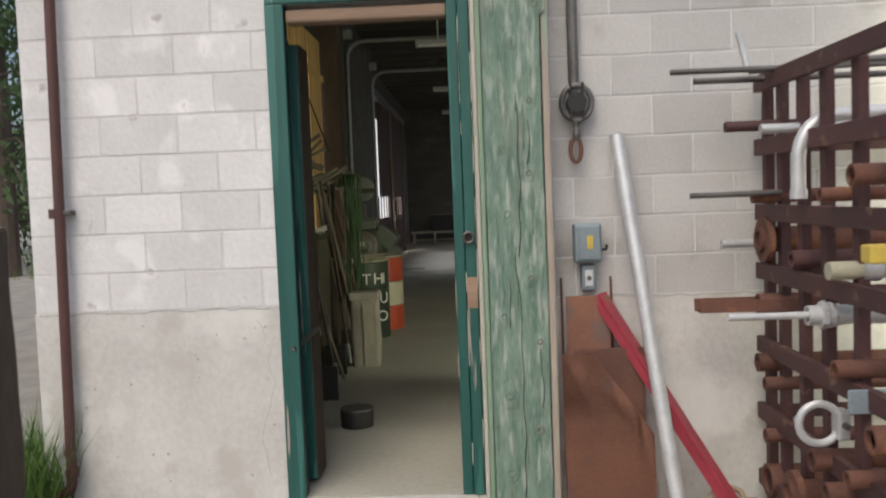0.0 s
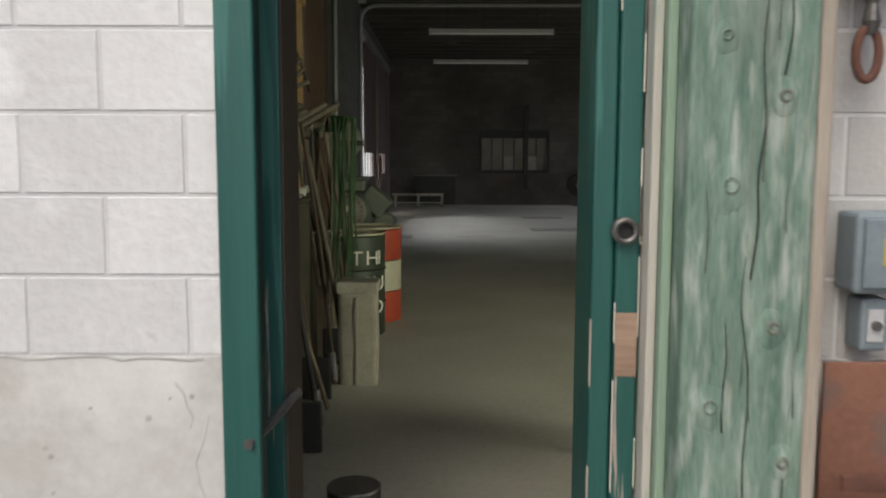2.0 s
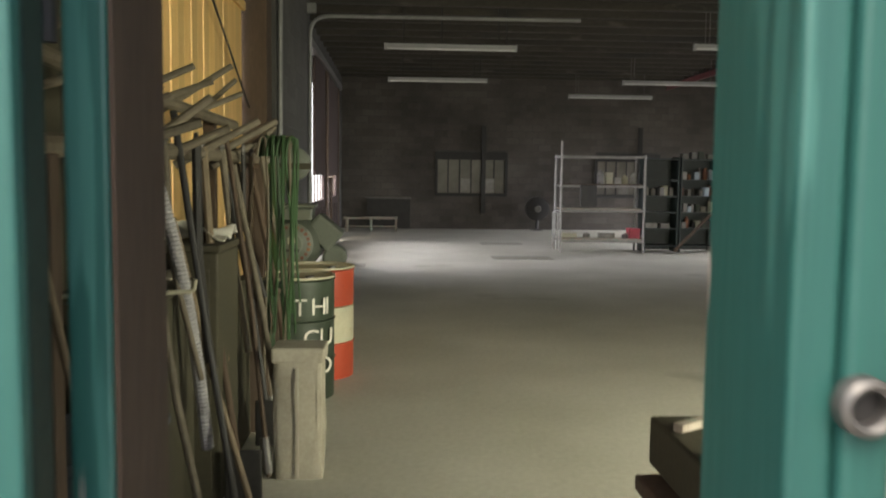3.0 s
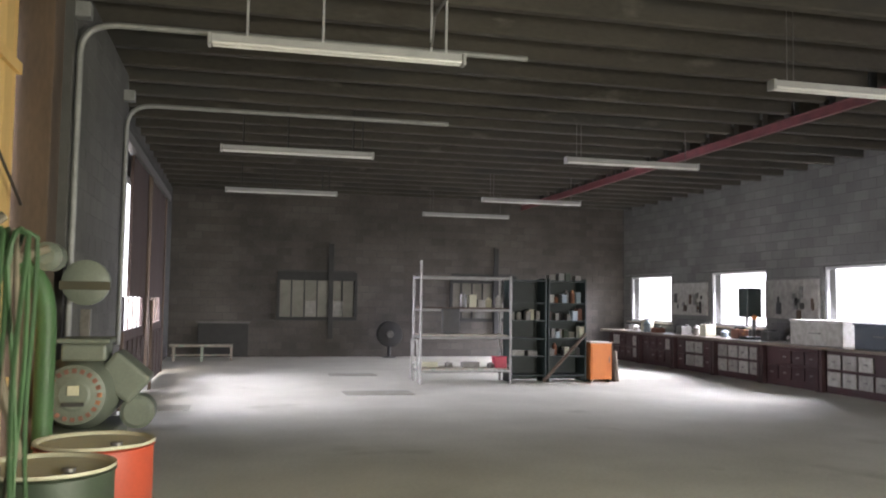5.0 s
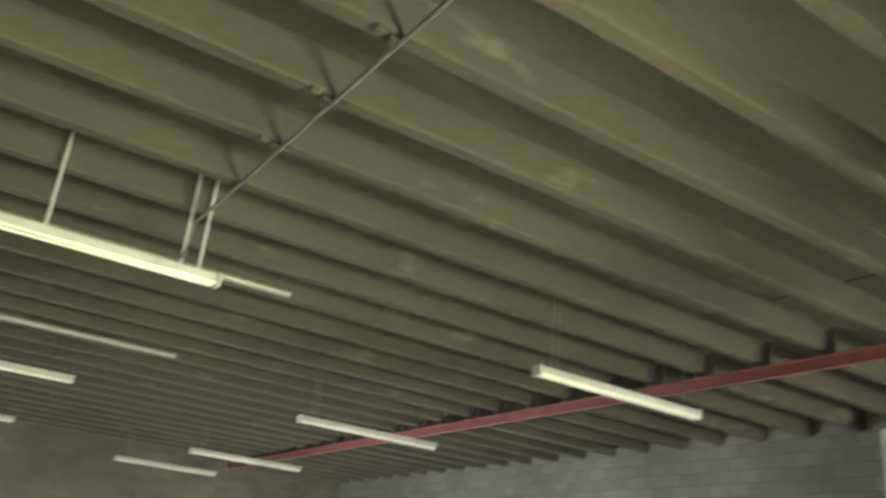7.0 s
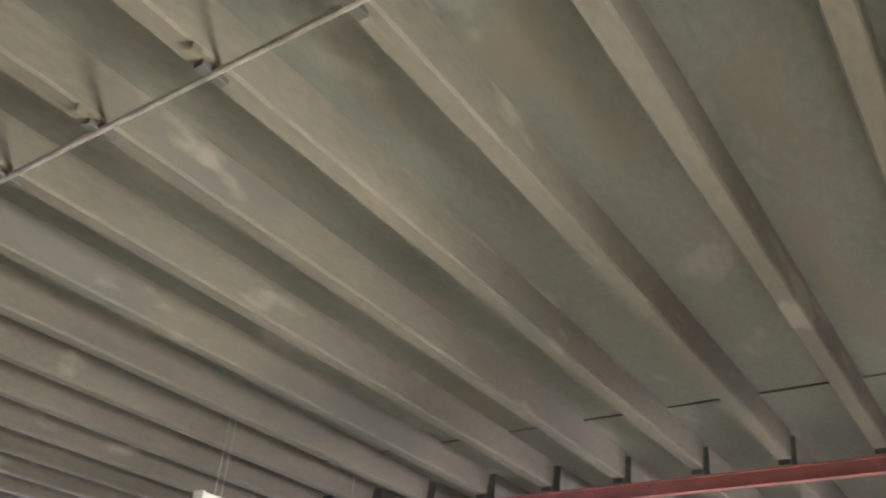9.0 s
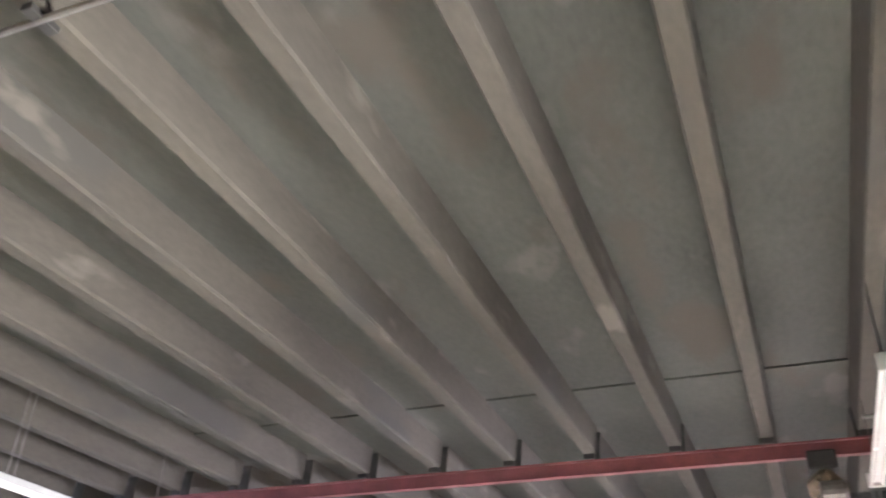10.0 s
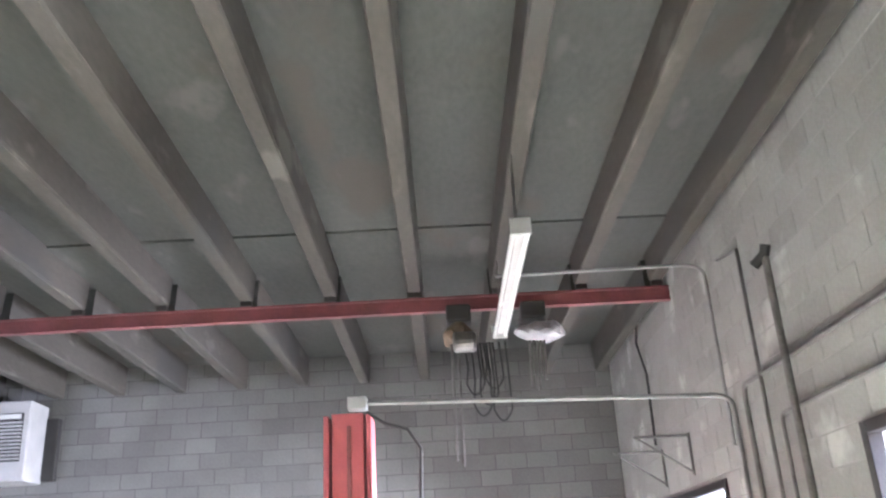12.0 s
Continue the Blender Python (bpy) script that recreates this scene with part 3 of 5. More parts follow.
cd = thing("meter_conduit", (1.05, -0.05, 0), "grey conduit with a round pulley housing and hanging shackle", "conduit")
part("conduit", tube([(1.045, -0.04, 4.4), (1.05, -0.04, 2.08)], 0.027, 12), STEEL, cd)
ring = bmesh.new()
tube([(1.06 + 0.075 * math.cos(a), -0.06, 2.0 + 0.085 * math.sin(a)) for a in (2 * math.pi * k / 24 for k in range(25))], 0.016, 8, ring, caps=False)
part("ring", ring, STEEL, cd)
part("sheave", lathe([(0.05, -0.03), (0.03, -0.012), (0.03, 0.012), (0.05, 0.03)], (1.06, -0.06, 2.0), 20, "y"), DARK, cd)
for dx in (-0.03, 0.03):
    part("cheek", box((1.06 + dx - 0.006, -0.085, 1.92), (1.06 + dx + 0.006, -0.035, 2.1), 0.003), DARK, cd)
part("swivel", lathe([(0.014, -0.07), (0.022, -0.04), (0.014, 0.0), (0.022, 0.03)], (1.055, -0.06, 1.88), 12), STEEL, cd)
part("shackle", tube([(1.05 + 0.027 * math.cos(a), -0.06, 1.765 + 0.06 * math.sin(a)) for a in (2 * math.pi * k / 20 for k in range(21))], 0.011, 8, caps=False), RUST, cd)

sw = thing("switch_box", (1.09, -0.06, 1.2), "blue-grey enamelled isolator switch box on the wall", "switch box")
part("case", box((1.025, -0.11, 1.20), (1.16, 0.0, 1.395), 0.012), BOXGREY, sw)
part("lid", box((1.04, -0.122, 1.215), (1.15, -0.112, 1.38), 0.008), BOXGREY, sw)
part("label_plate", box((1.085, -0.126, 1.27), (1.115, -0.123, 1.335)), YELLOW, sw, "yellow warning label")
part("lever", tube([(1.16, -0.07, 1.26), (1.185, -0.08, 1.262), (1.187, -0.085, 1.285)], 0.008, 8), DARK, sw)
part("lower_box", box((1.06, -0.08, 1.055), (1.13, 0.0, 1.185), 0.01), BOXGREY, sw)
part("key_plate", box((1.075, -0.085, 1.08), (1.115, -0.081, 1.16), 0.003), GALV, sw)
part("plug", lathe([(0.012, 0), (0.012, 0.01)], (1.095, -0.095, 1.12), 12, "y"), STEEL, sw)

pole = thing("steel_pole", (1.48, -0.45, 0), "galvanised steel pipe leaning against the wall", "pipe")
part("pipe", tube([(1.455, -0.42, -0.05), (1.255, -0.05, 1.83)], 0.036, 20), GALV, pole, smooth=True)
# Dark cap on the pipe end imitates its shaded hollow.
part("bore", tube([(1.2549, -0.0499, 1.8305), (1.2545, -0.0493, 1.8335)], 0.031, 20), DARK, pole)

sh1 = thing("rusty_sheet", (1.1, -0.2, 0), "large rust-brown steel sheet leaning against the wall", "metal sheet", "rusty sheets")
bm = bmesh.new()
bm.faces.new([bm.verts.new((x, -0.295, z)) for x, z in ((0.935, -0.06), (1.37, -0.06), (1.368, 0.36), (1.30, 0.47), (1.16, 0.66), (1.10, 0.755), (0.935, 0.76))])
bmesh.ops.solidify(bm, geom=bm.faces[:], thickness=0.008)
bmesh.ops.transform(bm, matrix=pose(0, -0.285, 0, -7, 0, 0) @ pose(0, 0.285, 0), verts=bm.verts)
part("sheet", bm, RUST_SHEET, sh1)
sh2 = thing("rusty_sheet", (1.1, -0.1, 0), "small rust-brown steel plate standing behind a larger sheet", "metal sheet", "rusty sheets")
part("sheet", box((0.975, -0.09, -0.05), (1.195, -0.078, 1.03), 0.002), RUST_SHEET, sh2)
sh3 = thing("rusty_sheet", (1.2, -0.2, 0), "cut rust-orange steel offcut leaning on a larger sheet", "metal sheet", "rusty sheets")
bm = box((1.0, -0.20, -0.05), (1.345, -0.19, 0.775), 0.002, m=pose(0, -0.2, 0, -3, 0, 0) @ pose(0, 0.2, 0))
part("sheet", bm, RUST, sh3)
for x in (0.958, 1.21):
    rd = thing("rusty_rod", (x, -0.06, 0), "thin rusty steel rod standing against the wall", "rod", "rusty rods")
    part("rod", tube([(x, -0.07, -0.05), (x, -0.03, 1.12)], 0.006, 8), RUST, rd)
rb = thing("red_beam", (1.5, -0.2, 0), "faded red painted steel channel leaning on the wall", "beam")
part("web", box((-0.045, -0.008, 0), (0.045, 0.008, 1.3), 0.003, m=look((1.78, -0.40, -0.05), (1.17, -0.06, 1.02)) @ pose(0, 0, 0, 180, 0, 0)), REDPAINT, rb)
part("flange", box((-0.045, 0.01, 0), (-0.034, 0.05, 1.3), 0.002, m=look((1.78, -0.40, -0.05), (1.17, -0.06, 1.02)) @ pose(0, 0, 0, 180, 0, 0)), REDPAINT, rb)
cl = thing("rope_coil", (1.72, -0.35, 0), "coil of old brown rope on the ground", "rope")
bm = bmesh.new()
for j in range(5):
    tube([(1.72 + (0.13 - 0.012 * j) * math.cos(a) + 0.02 * math.sin(3 * a + j), -0.35 + 0.10 * math.sin(a), -0.03 + 0.025 * j + 0.02 * math.sin(2 * a + j)) for a in (2 * math.pi * k / 22 for k in range(23))], 0.015, 7, bm, caps=False)
part("strand", bm, ROPE, cl)

# pipe rack standing out from the wall
rack = thing("pipe_rack", (1.95, -0.8, 0), "maroon steel storage rack loaded with pipes", "rack")
for z in (2.05, 1.74, 1.42, 1.13, 0.76, 0.42, 0.08):
    part("rail", box((1.93, -2.4, z - 0.04), (1.965, -0.06, z + 0.04), 0.004), MAROON, rack)
for j, y in enumerate((-0.10, -0.30, -0.55, -0.80, -1.1, -1.45, -1.9)):
    part("upright", box((1.967, y - 0.03, -0.06), (2.01, y + 0.03, 2.05), 0.004), MAROON, rack)
for y in (-0.10, -1.1, -1.9):
    part("rear_upright", box((2.9, y - 0.03, -0.06), (2.95, y + 0.03, 2.1), 0.004), MAROON, rack)
    for z in (1.74, 1.13, 0.42):
        part("arm", box((2.012, y - 0.02, z - 0.03), (2.898, y + 0.02, z + 0.03), 0.003), MAROON, rack)


def stored_pipe(x0, y, z, r, length, material, label, flange=False, dy=0.0):
    p = thing("stored_pipe", (x0, y, z), label, "pipe", "pipes on the rack")
    bm = bmesh.new()
    seg, hole = 18, 0.72
    rings = []
    for x, rad in ((0.02, r * hole), (0, r * hole), (0, r), (length, r)):
        rings.append([bm.verts.new((x0 + x, y + dy * x / length + rad * math.cos(2 * math.pi * k / seg), z + rad * math.sin(2 * math.pi * k / seg))) for k in range(seg)])
    for a, b in zip(rings, rings[1:]):
        for k in range(seg):
            bm.faces.new((a[k], a[(k + 1) % seg], b[(k + 1) % seg], b[k]))
    part("pipe", bm, material, p, smooth=True)
    # A dark disc shuts the pipe mouth in place of shade within.
    part("bore", lathe([(r * hole, 0.021), (r * 0.1, 0.021)], (x0, y, z), seg, "x"), DARK, p)
    if flange:
        part("collar", lathe([(r * 1.0, 0.02), (r * 1.75, 0.02), (r * 1.75, 0.05), (r * 1.0, 0.05)], (x0, y, z), 24, "x"), material, p)
    return p


PIPES = ((1.46, -0.35, 2.09, 0.014, 1.6, STEEL, 0), (1.60, -0.22, 2.06, 0.016, 1.5, STEEL, 0), (1.72, -0.30, 1.832, 0.026, 1.4, MAROON, 0), (1.80, -0.55, 1.80, 0.022, 1.4, GALV, 0),
         (1.54, -0.35, 1.516, 0.014, 0.42, STEEL, 0), (1.84, -0.30, 1.50, 0.032, 1.3, RUST, 0), (1.86, -1.034, 1.508, 0.028, 1.2, RUST, 0), (1.86, -1.305, 1.578, 0.040, 1.1, RUST, 0),
         (1.89, -0.22, 1.291, 0.062, 1.3, RUST, 1), (1.74, -0.14, 1.27, 0.022, 1.2, GALV, 0), (1.90, -0.62, 1.225, 0.04, 1.3, MAROON, 0),
         (1.86, -0.30, 0.99, 0.05, 1.3, RUST, 0), (1.53, -0.95, 1.03, 0.015, 0.34, GALV, 0), (1.84, -0.95, 1.028, 0.040, 1.3, GALV, 0),
         (1.88, -0.22, 0.693, 0.045, 1.3, RUST, 0), (1.88, -0.32, 0.61, 0.032, 1.2, RUST, 0), (1.86, -1.15, 0.85, 0.036, 1.1, RUST, 0), (1.88, -0.32, 0.36, 0.034, 1.2, RUST, 0),
         (1.86, -0.92, 0.43, 0.046, 1.2, RUST, 0), (1.86, -1.44, 0.664, 0.05, 1.1, RUST, 0), (1.91, -0.25, 0.117, 0.08, 1.3, RUST, 0), (1.87, -0.62, 0.19, 0.055, 1.2, RUST, 1), (1.86, -1.057, 0.345, 0.04, 1.1, RUST, 0),
         (1.86, -1.25, 0.46, 0.035, 1.1, RUST, 0))
for x0, y, z, r, ln, m, fl in PIPES:
    stored_pipe(x0, y, z, r, ln, m, ("galvanised grey" if m is GALV else "dull grey steel" if m is STEEL else "maroon painted" if m is MAROON else "rust-brown steel") + (" pipe with an end flange on the rack" if fl else " pipe lying on the rack"), fl)
bent = thing("bent_conduit", (1.96, -0.8, 1.6), "galvanised conduit with a swept bend hung on the rack", "pipe")
part("pipe", tube([(1.90, -0.72, 1.50), (1.90, -0.72, 1.62), *arc((1.90, -0.72, 1.66), (1.91, -0.72, 1.83), (2.08, -0.72, 1.84), 8), (3.0, -0.72, 1.86)], 0.030, 14), GALV, bent, smooth=True)
part("coupling", tube([(1.90, -0.72, 1.49), (1.90, -0.72, 1.53)], 0.036, 14), GALV, bent)
ang = thing("angle_bar", (1.78, -0.2, 2.1), "grey steel angle bar stub on top of the rack", "bar")
part("upright_leg", tube([(1.83, -0.32, 2.08), (1.79, -0.30, 2.27)], 0.018, 10), GALV, ang)
part("long_leg", tube([(1.83, -0.32, 2.085), (2.5, -0.36, 2.12)], 0.016, 10), STEEL, ang)
clamp = thing("pipe_clamp", (1.95, -0.9, 0.45), "large galvanised ring clamp lying in the rack", "clamp")
part("ring", tube([(1.87 + 0.08 * math.cos(a), -0.982, 0.598 + 0.08 * math.sin(a)) for a in (0.5 + 5.3 * k / 24 for k in range(25))], 0.016, 10), GALV, clamp)
part("lug", box((1.93, -1.02, 0.535), (1.98, -0.945, 0.655), 0.01), GALV, clamp)
part("bolt", tube([(1.955, -1.05, 0.598), (1.955, -0.91, 0.598)], 0.013, 8), STEEL, clamp)
chan = thing("steel_channel", (1.58, -0.3, 0.99), "rusty open steel channel sticking out of the rack", "channel")
part("web", box((1.575, -0.35, 0.962), (2.3, -0.25, 0.968), 0.002), RUST, chan)
for y in (-0.356, -0.25):
    part("flange", box((1.575, y, 0.962), (2.3, y + 0.006, 1.02), 0.002), RUST, chan)
wp = thing("wooden_pole", (1.985, -0.8, 1.3), "cream painted round wooden pole lying on the rack", "pole")
part("pole", tube([(1.86, -1.105, 1.219), (1.867, -1.105, 1.219), (2.9, -1.105, 1.232)], 0.035, 18), CREAM, wp, smooth=True)
part("sleeve", tube([(1.985, -1.105, 1.2205), (2.05, -1.105, 1.2215)], 0.045, 18), GALV, wp, "galvanised sleeve", True)
coup = thing("pipe_coupling", (1.85, -0.95, 1.03), "galvanised threaded coupling nut on the rack pipe", "coupling")
for k in range(3):
    part("ring", lathe([(0.03, -0.012), (0.058 - 0.006 * k, -0.010), (0.058 - 0.006 * k, 0.010), (0.03, 0.012)], (1.90 + 0.028 * k, -0.95, 1.028), 12 if k else 6, "x"), GALV, coup)
drp = thing("steel_plate", (2.1, -0.66, 0.5), "blue-grey steel plate with rounded end in the rack", "plate")
part("plate", box((1.86, -1.275, 0.71), (2.2, -1.26, 0.80), 0.02), BOXGREY, drp)
yb = thing("yellow_block", (2.0, -1.1, 1.3), "yellow painted steel block on the rack", "block")
part("body", box((1.87, -1.43, 1.27), (2.12, -1.35, 1.335), 0.008), YELLOW, yb)

# ---- ground, trees, distance ----
bm = bmesh.new()
vs = [bm.verts.new(p) for p in ((-400, -400, -0.08), (400, -400, -0.08), (400, 400, -0.08), (-400, 400, -0.08))]
bm.faces.new(vs)
tagged(link("ground", bm, GRAVEL), "pale gravel yard ground", "ground", kind="structure")


def blades(name, cx, cy, rx, ry, count, h, label):
    bm = bmesh.new()
    rr = random.Random(cx)
    for _ in range(count):
        x, y = cx + rr.uniform(-rx, rx), cy + rr.uniform(-ry, ry)
        a, hh = rr.uniform(0, 6.3), h * rr.uniform(0.4, 1)
        dx, dy, w = math.cos(a), math.sin(a), 0.006
        p = [bm.verts.new(q) for q in ((x - dy * w, y + dx * w, -0.08), (x + dy * w, y - dx * w, -0.08), (x + dx * hh * 0.2 + dy * w * 0.7, y + dy * hh * 0.2 - dx * w * 0.7, -0.08 + hh * 0.6), (x + dx * hh * 0.2 - dy * w * 0.7, y + dy * hh * 0.2 + dx * w * 0.7, -0.08 + hh * 0.6), (x + dx * hh * 0.5, y + dy * hh * 0.5, -0.08 + hh))]
        bm.faces.new(p[:4])
        bm.faces.new((p[3], p[2], p[4]))
    return tagged(link(name, bm, GRASS), label, "grass", kind="stuff")


blades("grass", -1.95, -0.15, 0.27, 0.4, 1100, 0.62, "tall green grass at the corner of the wall")
blades("grass", 0.55, -0.33, 0.1, 0.06, 90, 0.18, "small weed tuft at the foot of the plank")
blades("grass", -14, 22, 9, 7, 4000, 0.4, "strip of lawn grass beyond the yard")
blades("grass", -1.0, -0.06, 0.7, 0.03, 60, 0.07, "sparse weeds along the wall base")


def tree(x, y, h, spread, seed):
    rr = random.Random(seed)
    t = thing("tree", (x, y, -0.08), "tall dark green conifer-like tree with drooping foliage", "tree", "trees beyond the yard")
    trunk = tube([(x, y, -0.1), (x + 0.1, y, h * 0.5), (x, y, h)], 0.28, 10, r_end=0.04)
    crown = bmesh.new()
    for j in range(46):
        z = h * (0.12 + 0.86 * j / 46)
        a = rr.uniform(0, 6.3)
        ln = spread * (1.05 - j / 50) * rr.uniform(0.6, 1.1)
        tip = (x + ln * math.cos(a), y + ln * math.sin(a), z - 0.25 * ln)
        tube([(x, y, z), ((x + tip[0]) / 2, (y + tip[1]) / 2, z + 0.05), tip], 0.05, 5, trunk, r_end=0.012)
        for _ in range(75):
            k = rr.uniform(0.2, 1.05)
            c = Vector((x + (tip[0] - x) * k, y + (tip[1] - y) * k, z - 0.25 * ln * k)) + Vector((rr.gauss(0, 0.25), rr.gauss(0, 0.25), rr.gauss(-0.15, 0.25)))
            u = Vector((rr.gauss(0, 1), rr.gauss(0, 1), rr.gauss(-0.5, 1))).normalized()
            v = u.orthogonal().normalized()
            s = rr.uniform(0.07, 0.17)
            crown.faces.new([crown.verts.new(c + q) for q in (u * s, v * s * 0.4, -u * s, -v * s * 0.4)])
    part("trunk", trunk, BARK, t)
    part("crown", crown, LEAF, t)


for n, (x, y, h, sp) in enumerate(((-11.5, 17, 11, 3.2), (-15, 19, 12, 3.5), (-20, 27, 13, 4.0), (-25, 31, 14, 4), (-17, 30, 12, 4))):
    tree(x, y, h, sp, n + 1)
fp = thing("fence_post", (-0.85, -2.1, -0.08), "rough weathered dark timber post in the yard", "post")
bm = box((-1.0, -2.2, -0.1), (-0.79, -2.0, 1.52), 0.015)
bmesh.ops.subdivide_edges(bm, edges=[e for e in bm.edges if e.calc_length() > 1], cuts=30)
for v in bm.verts:
    v.co.x += 0.012 * noise.noise(v.co * 4)
part("post", bm, BARK, fp)

# ---- inside, by the left wall ----
bk = thing("iron_pot", (-0.33, 1.35, 0), "short dark cylindrical iron weight on the floor", "weight")
part("body", lathe([(0.09, 0.0), (0.112, 0.004), (0.115, 0.11), (0.108, 0.125), (0.0001, 0.127)], (-0.33, 1.38, 0), 28), DARK, bk, smooth=True)
part("rim", lathe([(0.113, 0.118), (0.117, 0.122), (0.113, 0.13), (0.10, 0.13)], (-0.33, 1.38, 0), 28), STEEL, bk)

rk = thing("tool_rack", (-1.1, 3.3, 0), "peg rack of grey-brown bars with slanting pegs", "rack")
part("front_bar", tube([(-0.98, 1.3, 1.66), (-0.97, 3.2, 1.69), (-0.96, 5.2, 1.70)], 0.035, 10), PEG, rk)
part("rear_bar", tube([(-1.33, 1.3, 2.05), (-1.28, 3.2, 1.98), (-1.22, 5.4, 1.95)], 0.035, 10), PEG, rk)
for y in (1.45, 5.05):
    part("leg", box((-1.36, y - 0.04, 0), (-1.28, y + 0.04, 2.0), 0.006), DARKWOOD, rk)
    part("leg", box((-1.02, y - 0.035, 0), (-0.95, y + 0.035, 1.64), 0.006), DARKWOOD, rk)
random.seed(11)
for j in range(9):
    y = 1.6 + j * 0.40 + random.uniform(-0.07, 0.07)
    part("peg", tube([(-1.08, y, 1.63), (-0.74 + random.uniform(-0.06, 0.05), y + random.uniform(0.05, 0.25), 1.83 + random.uniform(-0.07, 0.08))], 0.021, 10, r_end=0.018), PEG, rk)
    part("peg", tube([(-1.42, y + 0.1, 1.93), (-1.06 + random.uniform(-0.08, 0.08), y + random.uniform(0.15, 0.4), 2.14 + random.uniform(-0.09, 0.10))], 0.021, 10, r_end=0.018), PEG, rk)

random.seed(3)
TOOLS = []
for j in range(12):
    y = 1.4 + j * 0.30 + random.uniform(-0.05, 0.05)
    fx = random.uniform(-0.80, -0.62)
    tx = random.uniform(-1.08, -0.92)
    top = random.uniform(1.3, 1.9)
    m = (HANDLE, DARKWOOD, DARKWOOD, PEG, DARK)[j % 5]
    t = thing("long_tool", (fx, y, 0), ("worn wooden tool handle" if m in (HANDLE, PEG) else "dark bar") + " leaning against the peg rack", "tool", "tools on the peg rack")
    part("handle", tube([(fx, y - 0.12, 0.02), ((fx + tx) / 2 + random.uniform(-0.02, 0.02), y, top / 2), (tx, y + random.uniform(0, 0.15), top)], random.uniform(0.012, 0.019), 9), m, t, smooth=True)
    if j % 3 == 0:
        part("blade", box((fx - 0.09, y - 0.16, 0.01), (fx + 0.09, y - 0.135, 0.28), 0.01), DARK, t, "dark steel blade")
    elif j % 3 == 1:
        part("ferrule", tube([(fx - 0.004, y - 0.118, 0.04), (fx - 0.03, y - 0.09, 0.22)], 0.026, 10), STEEL, t)
hose = thing("corrugated_hose", (-0.9, 2.5, 0), "pale ribbed flexible hose hanging from the peg rack", "hose")
bm = bmesh.new()
path = [Vector((-1.05, 2.35, 1.95)).lerp(Vector((-0.80, 2.62, 0.42)), k / 30) + Vector((0.05 * math.sin(k / 9), 0, 0)) for k in range(31)]
path = [a.lerp(b, q / 3) for a, b in zip(path, path[1:]) for q in range(3)]
tube(path, 0.024, 12, bm)
part("core", bm, PLASTICWRAP, hose, smooth=True)
for p, q in zip(path, path[1:]):
    part("rib", lathe([(0.024, -0.006), (0.029, 0), (0.024, 0.006)], (p + q) / 2, 10), PLASTICWRAP, hose)
for y, x, z, h, m, lab in ((1.75, -1.0, 0, 0.72, BLUEGREY, "slate blue plastic bin under the peg rack"), (3.35, -1.05, 0, 1.22, OLIVE, "tall olive brown board box under the peg rack"), (4.5, -1.0, 0, 0.80, DARKWOOD, "dark timber crate under the peg rack"), (2.0, -1.45, 0, 0.85, BLUEGREY, "slate blue storage bin behind the tools"), (2.55, -1.10, 0, 1.10, OLIVE, "olive brown board behind the tools"), (3.95, -1.1, 0, 0.95, OLIVE, "dark olive cabinet behind the tools")):
    c = thing("storage_box", (x, y, z), lab, "box", "boxes behind the tools")
    part("body", box((x - 0.19, y - 0.26, 0), (x + 0.19, y + 0.26, h), 0.012), m, c)
    part("lid", box((x - 0.20, y - 0.27, h + 0.001), (x + 0.20, y + 0.27, h + 0.035), 0.008), m, c)
    part("front_panel", box((x - 0.15, y - 0.268, 0.08), (x + 0.15, y - 0.2605, h - 0.08), 0.002), m, c)
rg = thing("rag", (-1.2, 3.0, 1.2), "pale crumpled cloth on top of the stored boards", "cloth")
bm = bmesh.new()
bmesh.ops.create_grid(bm, x_segments=14, y_segments=14, size=0.16, matrix=pose(-1.1, 2.55, 1.16))
for v in bm.verts:
    v.co.z += 0.05 * noise.noise(v.co * 9) + 0.01
bmesh.ops.solidify(bm, geom=bm.faces[:], thickness=0.006)
part("cloth", bm, SACK, rg, smooth=True)

belt = thing("leather_belt", (-0.97, 2.05, 1.0), "brown leather drive belt looped over the rack bar", "belt")
for k in range(3):
    y = 1.95 + 0.07 * k
    part("loop", tube([(-0.93, y, 0.98 - 0.08 * k), (-0.915, y, 1.4), *arc((-0.915, y, 1.66), (-0.97, y, 1.79), (-1.03, y, 1.66)), (-1.04, y + 0.03, 1.35), (-1.0, y + 0.02, 0.96 - 0.08 * k)], 0.019, 8), (DARKWOOD, DARKWOOD, OLIVE)[k], belt, smooth=True)
hk = thing("hooked_rod", (-0.9, 1.9, 1.12), "pale thin steel rod with a hooked end lying across the tools", "rod")
part("rod", tube([(-1.3, 2.05, 1.155), (-0.78, 2.22, 1.155), (-0.765, 2.225, 1.165), (-0.76, 2.226, 1.20)], 0.009, 8), CREAM, hk)
pw = thing("plastic_sheet", (-1.25, 3.9, 1.25), "crumpled white plastic sheet lying on the stored cabinets", "sheet")
bm = bmesh.new()
bmesh.ops.create_grid(bm, x_segments=16, y_segments=16, size=0.2, matrix=pose(-1.06, 3.42, 1.31))
for v in bm.verts:
    v.co.z += 0.10 * noise.noise(v.co * 7) - 0.01
bmesh.ops.solidify(bm, geom=bm.faces[:], thickness=0.004)
part("sheet", bm, CHALK, pw)
rr = random.Random(31)
